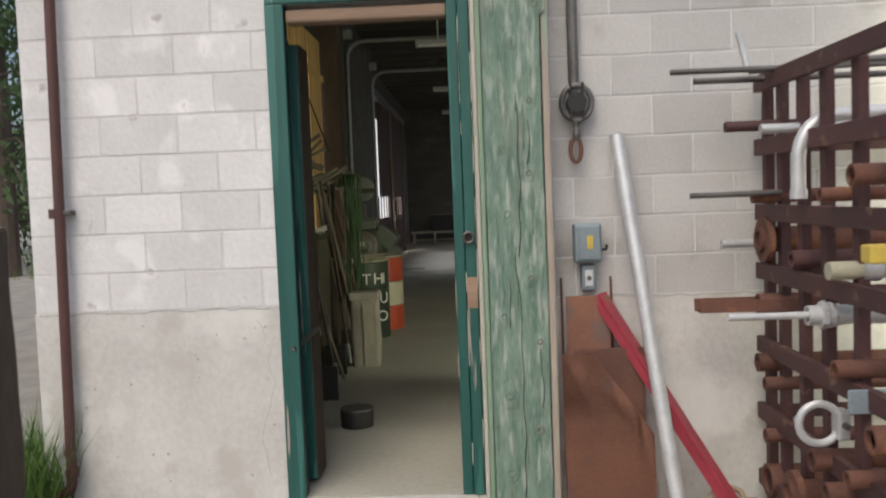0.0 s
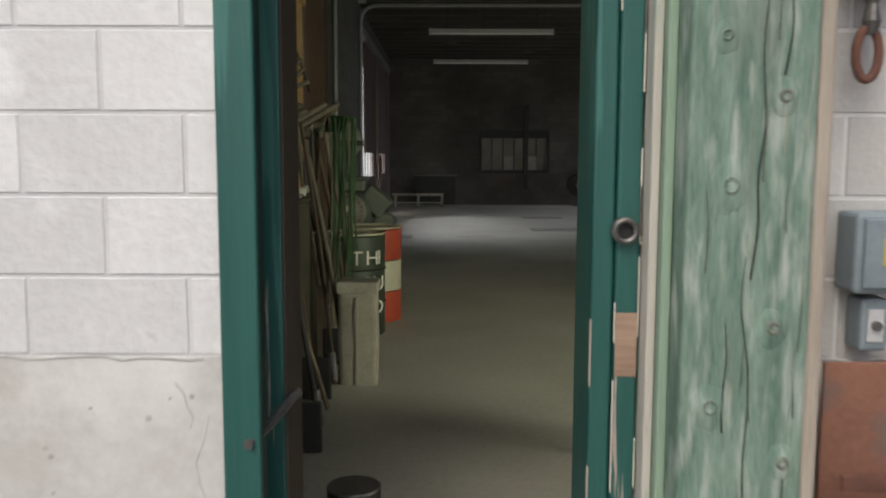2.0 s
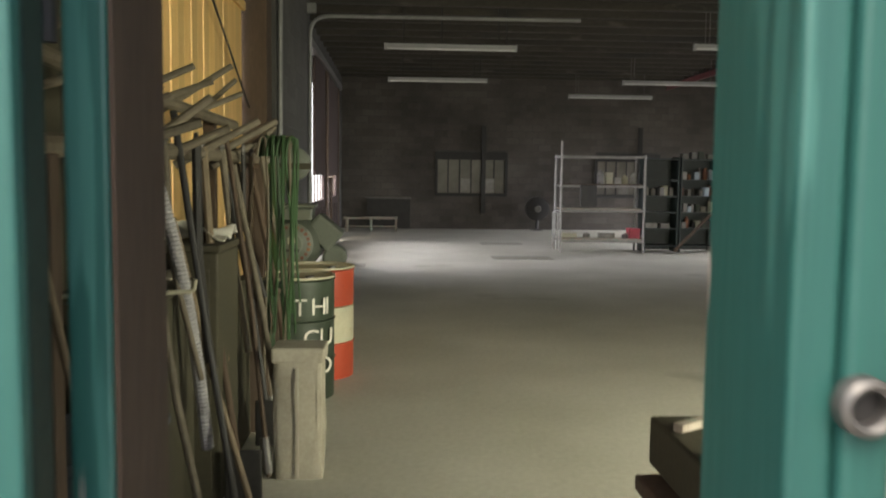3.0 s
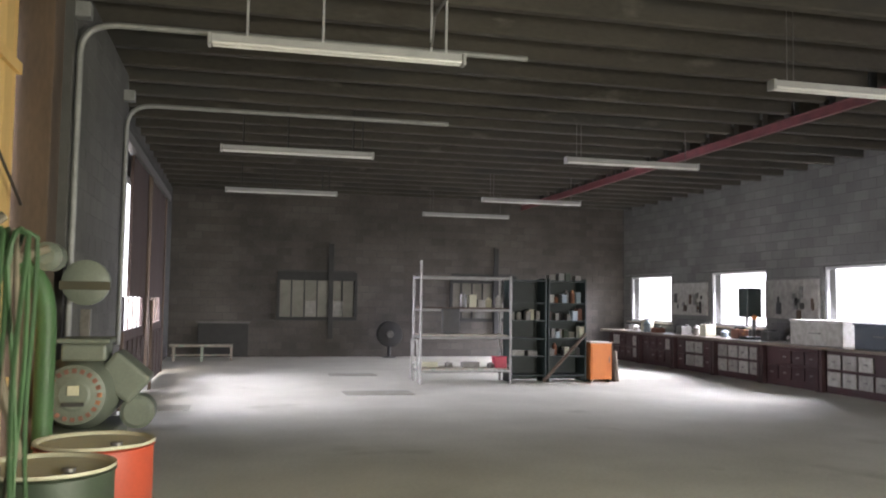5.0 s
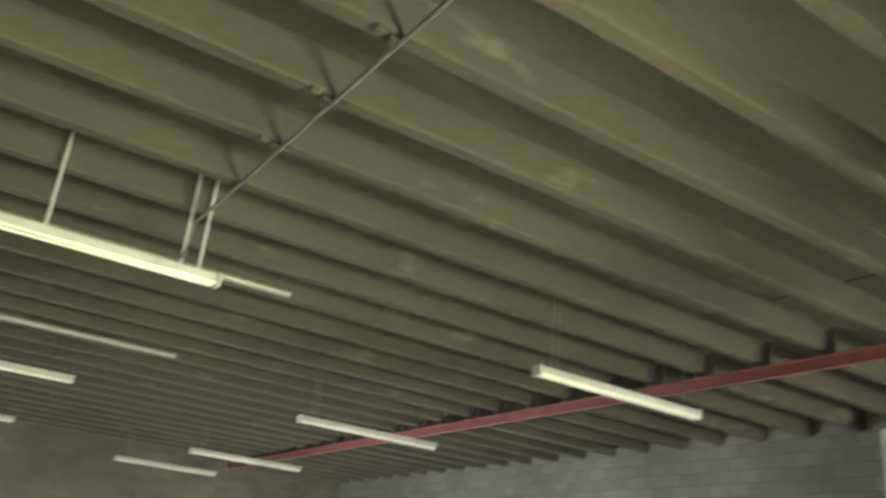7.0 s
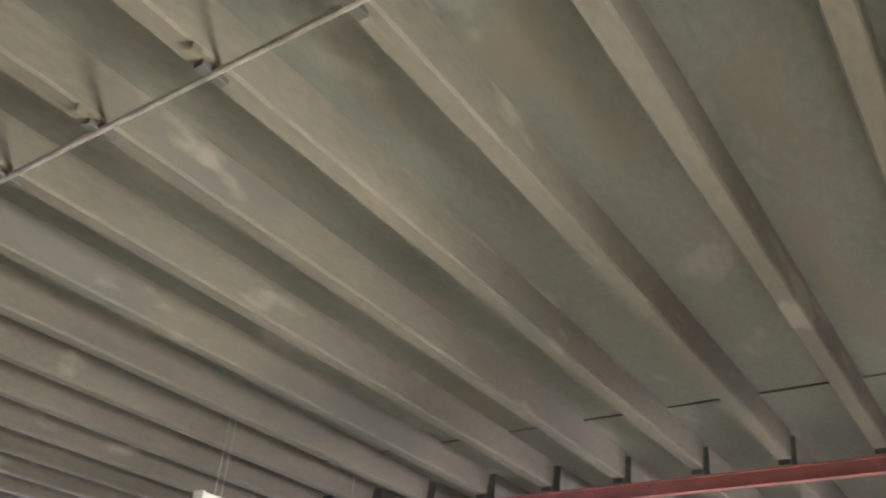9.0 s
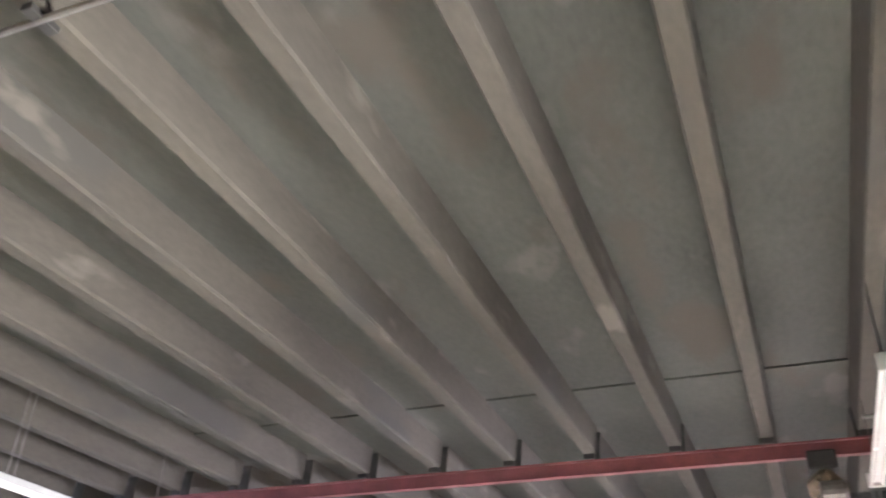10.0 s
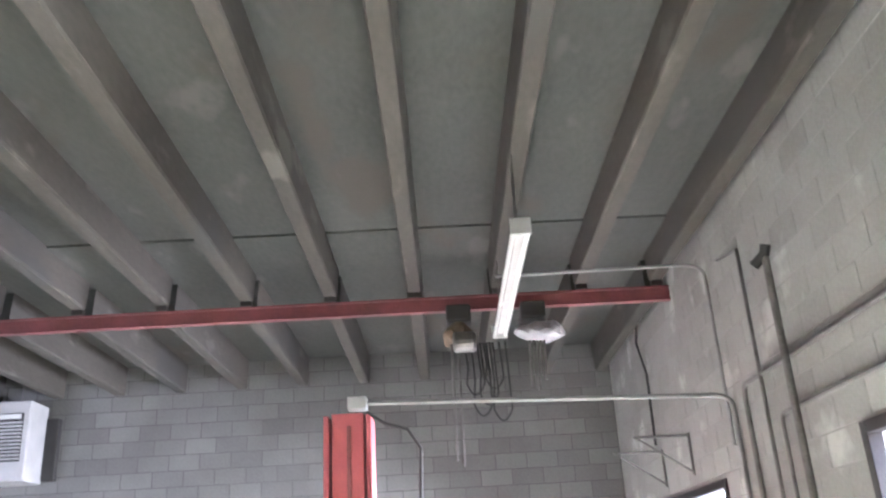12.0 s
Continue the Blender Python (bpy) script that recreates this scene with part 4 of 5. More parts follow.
for k in range(9):
    y = 1.7 + 0.38 * k
    t = thing("hanging_tool", (-1.0, y, 1.0), ("dark iron bar" if k % 3 == 0 else "grey-brown wooden shaft") + " hung from the peg rack", "tool", "tools on the peg rack")
    x, lo = -0.94 + rr.uniform(-0.03, 0.05), rr.uniform(0.55, 1.05)
    part("shaft", tube([(x, y, 1.72), (x + rr.uniform(-0.02, 0.06), y + 0.03, (1.7 + lo) / 2), (x + rr.uniform(0, 0.14), y + rr.uniform(-0.05, 0.1), lo)], rr.uniform(0.012, 0.022), 8), (DARK, HANDLE, PEG)[k % 3], t, smooth=True)
    part("eye", tube([(x, y + 0.03 * math.cos(a), 1.735 + 0.03 * math.sin(a)) for a in (2 * math.pi * q / 12 for q in range(13))], 0.007, 6, caps=False), STEEL, t)

sack = thing("sack", (-0.52, 3.5, 0), "upright off-white sack folded open at the top", "sack")
bm = box((-0.655, 3.42, 0.0), (-0.40, 3.64, 0.69), 0.03)
bmesh.ops.subdivide_edges(bm, edges=bm.edges[:], cuts=5)
for v in bm.verts:
    v.co += 0.018 * Vector((noise.noise(v.co * 6), noise.noise(v.co * 6 + Vector((4, 0, 0))), 0))
    if v.co.z < 0.02:
        v.co.z = 0
part("bag", bm, SACK, sack, smooth=True)
part("folded_rim", box((-0.665, 3.41, 0.62), (-0.39, 3.65, 0.70), 0.012), SACK, sack)
part("seam", box((-0.53, 3.403, 0.02), (-0.522, 3.409, 0.6)), BARE, sack)
for k in range(16):
    st = thing("plastic_strap", (-0.7, 4.1, 0.7), ("long green plastic cord" if k % 4 else "pale grey-green cord") + " hanging in a bundle from a peg", "cord", "green cords")
    x, y = -0.79 + 0.011 * k, 4.08 + 0.035 * (k % 5)
    low = 1.42 - 0.55 * ((k * 7) % 10) / 10
    pts = [(x + 0.03 * math.sin(k * 1.9) * q + 0.012 * math.sin(5 * q + k), y + 0.02 * math.sin(4 * q + k), 1.80 - low * q) for q in (v / 12 for v in range(13))]
    part("cord", tube(arc((x - 0.05, y, 1.70), (x - 0.03, y, 1.86), (x, y, 1.80), 4)[:-1] + [Vector(q) for q in pts], 0.009, 6, r_end=0.007), LEAFGREEN if k % 4 else PEG, st, smooth=True)


def drum(x, y, bands, label, top):
    d = thing("oil_drum", (x, y, 0), label, "drum", "steel drums")
    r = 0.285
    n = len(bands)
    for k, m in enumerate(bands):
        a, b = 0.86 * k / n, 0.86 * (k + 1) / n
        part("band", lathe([(r - 0.001, a + 0.001), (r, a + 0.004), (r, b - 0.012), (r + 0.010, b - 0.006), (r, b - 0.001)], (x, y, 0), 40), m, d, smooth=True)
    part("lid", lathe([(r, 0.861), (r + 0.008, 0.866), (r + 0.006, 0.88), (r - 0.012, 0.878), (r - 0.02, 0.862), (0.001, 0.866)], (x, y, 0), 40), top, d, "cream painted lid", True)
    part("bung", lathe([(0.03, 0.866), (0.03, 0.884), (0.001, 0.885)], (x + 0.12, y - 0.13, 0), 14), STEEL, d)
    return d


drum(-0.655, 5.85, (DRUMRED, CREAM, DRUMRED), "red and white banded steel drum with cream lid", CREAM)
green_drum = drum(-0.76, 5.20, (DRUMGREEN, DRUMGREEN, DRUMGREEN), "dark green steel drum with hand-painted white letters", CREAM)
for txt, z, off in (("THI", 0.62, -0.07), ("CU", 0.40, 0.0), ("O", 0.20, 0.09)):
    for k, ch in enumerate(txt):
        cu = bpy.data.curves.new("letter", "FONT")
        cu.body, cu.size, cu.extrude = ch, 0.17, 0.002
        tmp = bpy.data.objects.new("tmp", cu)
        me = bpy.data.meshes.new_from_object(tmp)
        bpy.data.objects.remove(tmp)
        me.materials.clear()
        me.materials.append(CHALK)
        th = -72 + (off + k * 0.125) / 0.285 * 57.3
        ca, sa = math.cos(radians(th)), math.sin(radians(th))
        lt = new("letter", me)
        lt.parent = green_drum
        lt.matrix_parent_inverse = green_drum.matrix_basis.inverted()
        lt.matrix_basis = pose(-0.76 + 0.290 * ca, 5.20 + 0.290 * sa, z, 90, 0, th + 90)

mo = thing("electric_motor", (-1.05, 8.0, 0), "large grey-green electric motor with slotted round end cover", "motor")
part("stand", box((-1.35, 7.95, 0), (-0.85, 8.9, 0.6), 0.02), MACHINE, mo)
part("housing", lathe([(0.16, 0.0), (0.22, 0.03), (0.23, 0.10), (0.29, 0.28), (0.29, 0.75), (0.25, 0.8)], (-1.12, 7.9, 0.88), 36, "y"), MACHINE, mo, smooth=True)
for k in range(20):
    a = 2 * math.pi * k / 20
    part("slot", box((0.13, -0.004, -0.016), (0.195, 0.03, 0.016), 0.003, m=Matrix.Translation((-1.12, 7.905, 0.88)) @ Matrix.Rotation(-a, 4, "Y")), RUST, mo)
part("hub_cover", lathe([(0.10, -0.01), (0.12, 0.0)], (-1.12, 7.90, 0.88), 28, "y"), MACHINE, mo)
part("name_plate", box((-1.16, 7.875, 0.88), (-1.08, 7.888, 0.95), 0.003), CREAM, mo)
part("lower_plate", box((-1.20, 7.875, 0.80), (-1.04, 7.888, 0.83), 0.003), DARK, mo)
part("terminal_box", box((-1.24, 8.0, 1.12), (-0.92, 8.35, 1.25), 0.02), MACHINE, mo)
part("terminal_lid", box((-1.27, 7.97, 1.252), (-0.89, 8.38, 1.29), 0.012), MACHINE, mo)
part("side_duct", box((-0.14, -0.2, -0.12), (0.2, 0.2, 0.14), 0.03, m=pose(-0.84, 8.3, 1.0, 0, 40, 0)), MACHINE, mo)
part("foot", box((-0.85, 7.85, 0.0), (-0.55, 8.1, 0.06), 0.01), MACHINE, mo)
part("gearbox", lathe([(0.10, 0), (0.13, 0.02), (0.13, 0.22), (0.10, 0.24)], (-0.70, 8.15, 0.72), 20, "y"), MACHINE, mo)
ds = thing("round_guard", (-1.3, 8.7, 1.7), "dusty cream round steel guard on a bracket", "guard")
part("disc", lathe([(0.15, 0.0), (0.19, 0.02), (0.19, 0.10), (0.16, 0.12)], (-1.20, 8.7, 1.72), 32, "y"), MACHINE, ds, smooth=True)
part("band", box((-1.40, 8.68, 1.66), (-1.0, 8.698, 1.73), 0.004, m=None), OLIVE, ds)
part("bracket", box((-1.24, 8.76, 0.0), (-1.16, 8.84, 1.5), 0.006), STEEL, ds)
mc = thing("green_machine", (-1.1, 6.9, 0), "pale green painted machine column with curved guard", "machine")
part("base", box((-1.35, 6.6, 0), (-0.85, 7.2, 0.5), 0.03), MACHINE, mc)
part("column", tube([(-1.12, 6.9, 0.5), (-1.12, 6.9, 1.3), *arc((-1.12, 6.9, 1.4), (-1.12, 6.9, 1.75), (-1.3, 6.9, 1.8))], 0.06, 14), LEAFGREEN, mc, smooth=True)
part("head", lathe([(0.05, 0), (0.09, 0.03), (0.09, 0.2), (0.06, 0.24)], (-1.12, 6.8, 1.85), 18, "y"), MACHINE, mc)

# trolley inside the door
tr = thing("trolley", (1.1, 1.6, 0), "grey-brown wooden bench trolley beside the door", "trolley")
part("tray", box((0.92, 1.15, 0.54), (1.4, 2.1, 0.72), 0.012), OLIVE, tr)
part("shelf_edge", box((0.87, 1.05, 0.44), (1.4, 2.1, 0.50), 0.01), DARKWOOD, tr)
for x in (0.92, 1.34):
    for y in (1.15, 2.04):
        part("leg", box((x, y, 0), (x + 0.06, y + 0.06, 0.439), 0.006), DARKWOOD, tr)
part("latch_plate", box((0.912, 1.25, 0.59), (0.918, 1.32, 0.64), 0.002), GALV, tr)
can = thing("paint_can", (0.94, 1.6, 0.72), "dark green open-topped tin can on the trolley", "can")
part("wall", lathe([(0.08, 0), (0.085, 0.005), (0.085, 0.17), (0.09, 0.175), (0.078, 0.175), (0.078, 0.02), (0.001, 0.02)], (1.02, 1.55, 0.721), 28), DRUMGREEN, can, smooth=True)
st = thing("wood_offcut", (0.95, 1.9, 0.72), "pale wooden offcut lying on the trolley", "wood")
part("piece", box((-0.12, -0.02, 0), (0.12, 0.02, 0.03), 0.004, m=pose(1.05, 1.95, 0.722, 0, 0, 35)), BARE, st)

# ---- hall ----
def strip_light(x0, y, z, label, drop):
    t = thing("fluorescent_light", (x0 + 1.22, y, z), label, "ceiling light", "fluorescent lights")
    part("housing", box((x0, y - 0.04, z), (x0 + 2.44, y + 0.04, z + 0.075), 0.01), WHITEPAINT, t)
    for dy in (-0.045, 0.045):
        part("tube", tube([(x0 + 0.04, y + dy, z - 0.01), (x0 + 2.40, y + dy, z - 0.01)], 0.019, 12), TUBE, t, smooth=True)
    for xx in (x0, x0 + 2.41):
        part("end_cap", box((xx - 0.002, y - 0.066, z - 0.035), (xx + 0.032, y + 0.066, z + 0.078), 0.008), WHITEPAINT, t)
    # Hangers beyond y 10 are black, putting the far hall's dimness into their colour.
    for xx in drop:
        part("hanger", tube([(x0 + xx, y, z + 0.076), (x0 + xx, y, SLAB)], 0.006 if drop[0] < 0.3 else 0.013, 6), STEEL if drop[0] < 0.3 else GALV if y < 10 else DARK, t)
    return t


for y in (9.12, 14.86, 20.1):
    strip_light(-0.3, y, 3.955, "white twin-tube strip light hung from the ribbed ceiling", (0.35, 1.05, 2.1, 2.25))
for x, y in ((5.25, 1.955), (5.53, 9.07), (5.25, 14.24), (5.48, 19.95), (4.87, 23.6)):
    strip_light(x, y, 3.955, "white twin-tube strip light hung on thin wires", (0.2, 0.28, 2.2))


def conduit_run(name, path, r, label, material=CONDUIT, couplings=()):
    t = thing(name, path[0], label, "conduit", "conduits")
    part("pipe", tube(path, r, 10), material, t, smooth=True)
    for c in couplings:
        part("box", box([v - 0.07 for v in c], [v + 0.07 for v in c], 0.01), material, t)


for y in (9.3, 12.65):
    conduit_run("conduit", [(-1.43, y, 1.0), (-1.42, y, 3.75), *arc((-1.42, y, 3.8), (-1.42, y, 4.08), (-1.1, y, 4.09)), (2.85, y, 4.10)], 0.03, "grey steel conduit rising up the wall and crossing overhead", CONDUIT, [(-1.40, y, 4.2)])
cr = thing("ceiling_conduit", (1.93, 5, 4.55), "thin steel conduit strapped across the concrete ribs", "conduit")
part("pipe", tube([(1.95, 0.3, 4.555), (1.93, 8.5, 4.555), (1.83, 9.12, 4.40), (1.8, 9.12, 4.08)], 0.017, 8), STEEL, cr)
for k in range(1, 10):
    yy = 0.26 + 0.82 * k
    part("clip", box((1.86, yy - 0.03, 4.545), (2.02, yy + 0.03, 4.579), 0.004), DARK, cr)
    part("block", box((1.76, yy - 0.075, 4.535), (1.82, yy - 0.06, 4.58), 0.004, m=None), OLIVE, cr)

# front wall services
conduit_run("riser_pipe", [(5.68, 0.30, 0.2), (5.68, 0.30, 3.85)], 0.026, "dark steel riser pipe with a capped top on the block wall", STEEL)
conduit_run("riser_pipe", [(5.74, 0.36, 3.80), (5.68, 0.30, 3.86), (5.66, 0.29, 3.92)], 0.036, "dirty pipe cap at the head of the riser", DARK)
conduit_run("conduit", [(6.26, 0.26, 0.2), (6.26, 0.26, 4.12), (6.7, 0.26, 4.2)], 0.014, "thin grey conduit up the front wall", STEEL)
conduit_run("conduit", [(7.05, 0.26, 2.8), (7.05, 0.26, 4.15), *arc((7.05, 0.26, 4.18), (7.05, 0.26, 4.3), (7.06, 0.5, 4.3)), (7.1, 2.0, 4.3)], 0.014, "thin conduit bending from wall to ceiling", CONDUIT)
conduit_run("conduit", [(3.5, 0.25, 3.17), (6.55, 0.25, 3.18), *arc((6.58, 0.25, 3.18), (6.66, 0.25, 3.18), (6.66, 0.25, 3.08)), (6.66, 0.25, 0.3)], 0.019, "dark horizontal pipe on the front wall", STEEL)
conduit_run("conduit", [(3.5, 0.25, 2.85), (5.95, 0.25, 2.86), *arc((5.98, 0.25, 2.86), (6.05, 0.25, 2.86), (6.05, 0.25, 2.78)), (6.05, 0.25, 0.3)], 0.013, "thin dark pipe on the front wall", STEEL)
conduit_run("conduit", [(7.0, 3.1, 3.27), (7.0, 0.5, 3.19), *arc((7.0, 0.4, 3.19), (7.0, 0.25, 3.18), (6.95, 0.25, 3.1)), (6.9, 0.25, 0.3)], 0.019, "grey conduit from the red column to the wall", CONDUIT)
conduit_run("cable", [(9.62, 0.26, 4.55), (9.60, 0.30, 4.3), (9.4, 0.28, 3.9), (9.45, 0.28, 3.15)], 0.014, "dark cable drop on the front wall", DARK)
for x in (8.35, 9.4):
    bk = thing("wall_bracket", (x, 0.3, 3.05), "triangular grey steel bracket on the front wall", "bracket", "wall brackets")
    part("arm", tube([(x, 0.24, 3.08), (x - 0.02, 0.75, 3.08)], 0.013, 6), STEEL, bk)
    part("strut", tube([(x, 0.24, 2.75), (x - 0.02, 0.72, 3.07)], 0.010, 6), STEEL, bk)
    part("back_plate", tube([(x, 0.235, 2.72), (x, 0.235, 3.1)], 0.013, 6), STEEL, bk)

rc = thing("red_column", (7.1, 3.2, 0), "faded red steel machine column with flanged edges", "column")
part("body", box((7.02, 3.12, 0), (7.32, 3.37, 3.2), 0.01), PINKSTEEL, rc)
for a, b in ((3.06, 3.10), (3.39, 3.43)):
    part("flange", box((6.99, a, 0), (7.36, b, 3.18), 0.006), PINKSTEEL, rc)
part("front_strip", box((6.99, 3.22, 0), (7.018, 3.25, 3.1), 0.004), REDSTEEL, rc)
part("top_box", box((6.96, 3.09, 3.22), (7.08, 3.24, 3.32), 0.008), WHITEPAINT, rc, "white junction box")
part("cable", tube([(7.0, 3.1, 3.2), (7.0, 2.95, 3.1), (7.0, 2.78, 3.05), (7.0, 2.68, 2.9), (7.0, 2.7, 2.4), (7.0, 2.72, 0.05)], 0.013, 8), DARK, rc)


def hoist(y, wrapped):
    t = thing("chain_hoist", (8.3, y, 4.1), "chain hoist wrapped in grey plastic under the red beam" if wrapped else "rusty electric chain hoist with hanging cables under the red beam", "hoist", "hoists on the beam")
    part("trolley", box((8.18, y - 0.12, 4.25), (8.42, y + 0.12, 4.42), 0.02), DARK, t)
    bm = bmesh.new()
    bmesh.ops.create_icosphere(bm, subdivisions=3, radius=0.15, matrix=Matrix.Translation((8.25, y - (0.06 if wrapped else 0), 4.12)) @ Matrix.Diagonal((0.9, 1.6 if wrapped else 1.05, 0.62 if wrapped else 0.8, 1)))
    for v in bm.verts:
        v.co += 0.06 * Vector((noise.noise(v.co * 13), noise.noise(v.co * 9 + Vector((5, 0, 0))), noise.noise(v.co * 7)))
    part("body", bm, PLASTICWRAP if wrapped else HANDLE, t, smooth=not wrapped)
    if not wrapped:
        part("motor", lathe([(0.08, 0), (0.10, 0.03), (0.10, 0.2), (0.07, 0.22)], (8.12, y - 0.15, 4.02), 16, "y"), STEEL, t)
        part("plate", box((8.07, y - 0.06, 3.98), (8.09, y + 0.02, 4.10)), CREAM, t)
    rr = random.Random(int(y * 10))
    for k in range(7 if not wrapped else 5):
        a, b = y + 0.02 - (k - 1) * (0.06 if not wrapped else 0.035), 4.04
        low = (2.95, 2.9, 3.55, 3.35, 3.45, 3.6, 3.3)[k] if not wrapped else (3.6, 3.7, 3.55, 3.7, 3.65)[k]
        if k >= 2 and not wrapped:
            part("loop", tube([(8.25, a, b), (8.25, a - 0.02, (b + low) / 2), *arc((8.25, a, low + 0.1), (8.25, a - 0.08, low - 0.12), (8.25, a - 0.17, low + 0.1)), (8.25, a - 0.15, b)], 0.010, 6), DARK, t)
        else:
            part("chain", tube([(8.25, a, b), (8.25, a + 0.01, low)], 0.014, 6), STEEL, t)


hoist(2.30, False)
hoist(1.58, True)

ht = thing("unit_heater", (11.4, 8.1, 3.9), "white grille-fronted unit heater on the block wall", "heater")
part("case", box((11.1, 7.72, 3.36), (11.6, 8.7, 4.36), 0.02), WHITEPAINT, ht)
# Dark sheet on the solid case stands in for shade behind the louvres.
part("recess", box((11.085, 7.80, 3.60), (11.099, 8.62, 4.20)), DARK, ht)
for k in range(11):
    part("louvre", box((11.06, 7.80, 3.62 + k * 0.045), (11.084, 8.62, 3.64 + k * 0.045), 0.003), WHITEPAINT, ht)
for k in range(9):
    part("fin", box((11.07, 7.84 + k * 0.09, 3.60), (11.082, 7.848 + k * 0.09, 4.12)), STEEL, ht)
part("top_slot", box((11.07, 7.83, 4.13), (11.098, 8.6, 4.19), 0.006), TUBE, ht)
part("hanger", tube([(11.2, 7.9, 4.36), (11.2, 7.9, SOFF)], 0.012, 6), STEEL, ht)
part("hanger", tube([(11.2, 8.6, 4.36), (11.2, 8.6, SOFF)], 0.012, 6), STEEL, ht)
part("bracket", box((11.55, 7.55, 3.4), (11.65, 7.72, 4.2), 0.01), DARK, ht)

# far wall
for i, (x0, x1, z0, z1) in enumerate(far_holes):
    w = tagged(new("window_%d" % (6 + i)), "dim boarded window with rusted bars in the end wall", "window", kind="structure")
    part("pane", box((x0, 25.50, z0), (x1, 25.52, z1)), FROSTED, w)
    for k in range(1, 6):
        a = x0 + (x1 - x0) * k / 6
        part("glazing_bar", box((a - 0.02, 25.46, z0), (a + 0.02, 25.49, z1), 0.003), DARK, w)
    for lo, hi in (((x0 - 0.05, 25.33, z1 - 0.22), (x1 + 0.05, 25.44, z1 + 0.02)), ((x0 - 0.05, 25.33, z0 - 0.04), (x1 + 0.05, 25.44, z0 + 0.05)), ((x0 - 0.06, 25.33, z0 + 0.05), (x0 + 0.03, 25.44, z1 - 0.22)), ((x1 - 0.03, 25.33, z0 + 0.05), (x1 + 0.06, 25.44, z1 - 0.22))):
        part("window_frame", box(lo, hi, 0.006), DARK, w)
    part("bar", box(((x0 + x1) / 2 + 0.30, 25.27, 0.5), ((x0 + x1) / 2 + 0.44, 25.328, 3.2), 0.006), DARK, w)
    for k in range(2):
        part("card", box((x0 + 0.75 + k * 0.75, 25.44, z0 + 0.06), (x0 + 1.05 + k * 0.75, 25.455, z0 + 0.5)), PAPER, w)
# Flat panel in place of the recess at the foot of the end wall.
dk = thing("dark_panel", (-0.3, 25.3, 0), "dark flat panel against the end wall", "metal sheet")
part("panel", box((-1.0, 25.28, 0), (0.34, 25.33, 0.92), 0.008), DARK, dk)
part("rail", box((-1.05, 25.25, 0.925), (0.38, 25.34, 0.97), 0.006), STEEL, dk)
bn = thing("low_bench", (-0.8, 23.9, 0), "pale plank bench on plain legs by the sliding door", "bench")
part("top", box((-1.62, 23.7, 0.36), (-0.05, 24.1, 0.42), 0.006), BARE, bn)
for x in (-1.55, -0.85, -0.12):
    part("leg", box((x, 23.74, 0), (x + 0.06, 24.06, 0.358), 0.004), BARE, bn)
part("rail", box((-1.6, 23.88, 0.12), (-0.1, 23.92, 0.16), 0.003), BARE, bn)
fn = thing("pedestal_fan", (4.25, 25.0, 0), "black round pedestal fan against the end wall", "fan")
part("drum", lathe([(0.30, -0.12), (0.36, -0.10), (0.36, 0.1), (0.30, 0.12)], (4.25, 25.0, 0.66), 28, "y"), DARK, fn, smooth=True)
part("hub", lathe([(0.09, -0.16), (0.11, -0.125)], (4.25, 25.0, 0.66), 16, "y"), STEEL, fn)
part("yoke", box((3.95, 24.95, 0.42), (4.55, 25.05, 0.46), 0.006), STEEL, fn)
part("stem", tube([(4.25, 25.0, 0.03), (4.25, 25.0, 0.3)], 0.05, 12), DARK, fn)
part("base", lathe([(0.2, 0), (0.2, 0.02), (0.05, 0.04)], (4.25, 25.0, 0), 20), DARK, fn)

# scaffold shelf
sc = thing("scaffold_shelf", (4.4, 17.6, 0), "pale tube-framed scaffold used as an open shelf", "shelf")
for x in (3.50, 5.33):
    for y in (17.3, 18.0):
        part("post", tube([(x, y, 0), (x, y, 2.4 if x < 4 and y < 17.5 else 2.13)], 0.026, 10), SCAFF, sc)
    for z in (0.35, 0.9, 2.08):
        part("end_rail", tube([(x, 17.3, z), (x, 18.0, z)], 0.02, 8), SCAFF, sc)
for z in (0.24, 0.9, 1.44, 2.08):
    for y in (17.3, 18.0):
        part("rail", tube([(3.50, y, z), (5.33, y, z)], 0.026, 8), SCAFF, sc)
for z in (0.27, 0.93, 1.47):
    part("deck", box((3.53, 17.33, z), (5.30, 17.97, z + 0.025), 0.004), BARE if z < 1 else DARKWOOD, sc)
part("guard_frame", tube([(3.42, 17.2, 0.06), (3.42, 17.2, 0.85), (3.42, 17.75, 0.85), (3.42, 17.75, 0.06)], 0.022, 8), SCAFF, sc)
gc = random.Random(8)


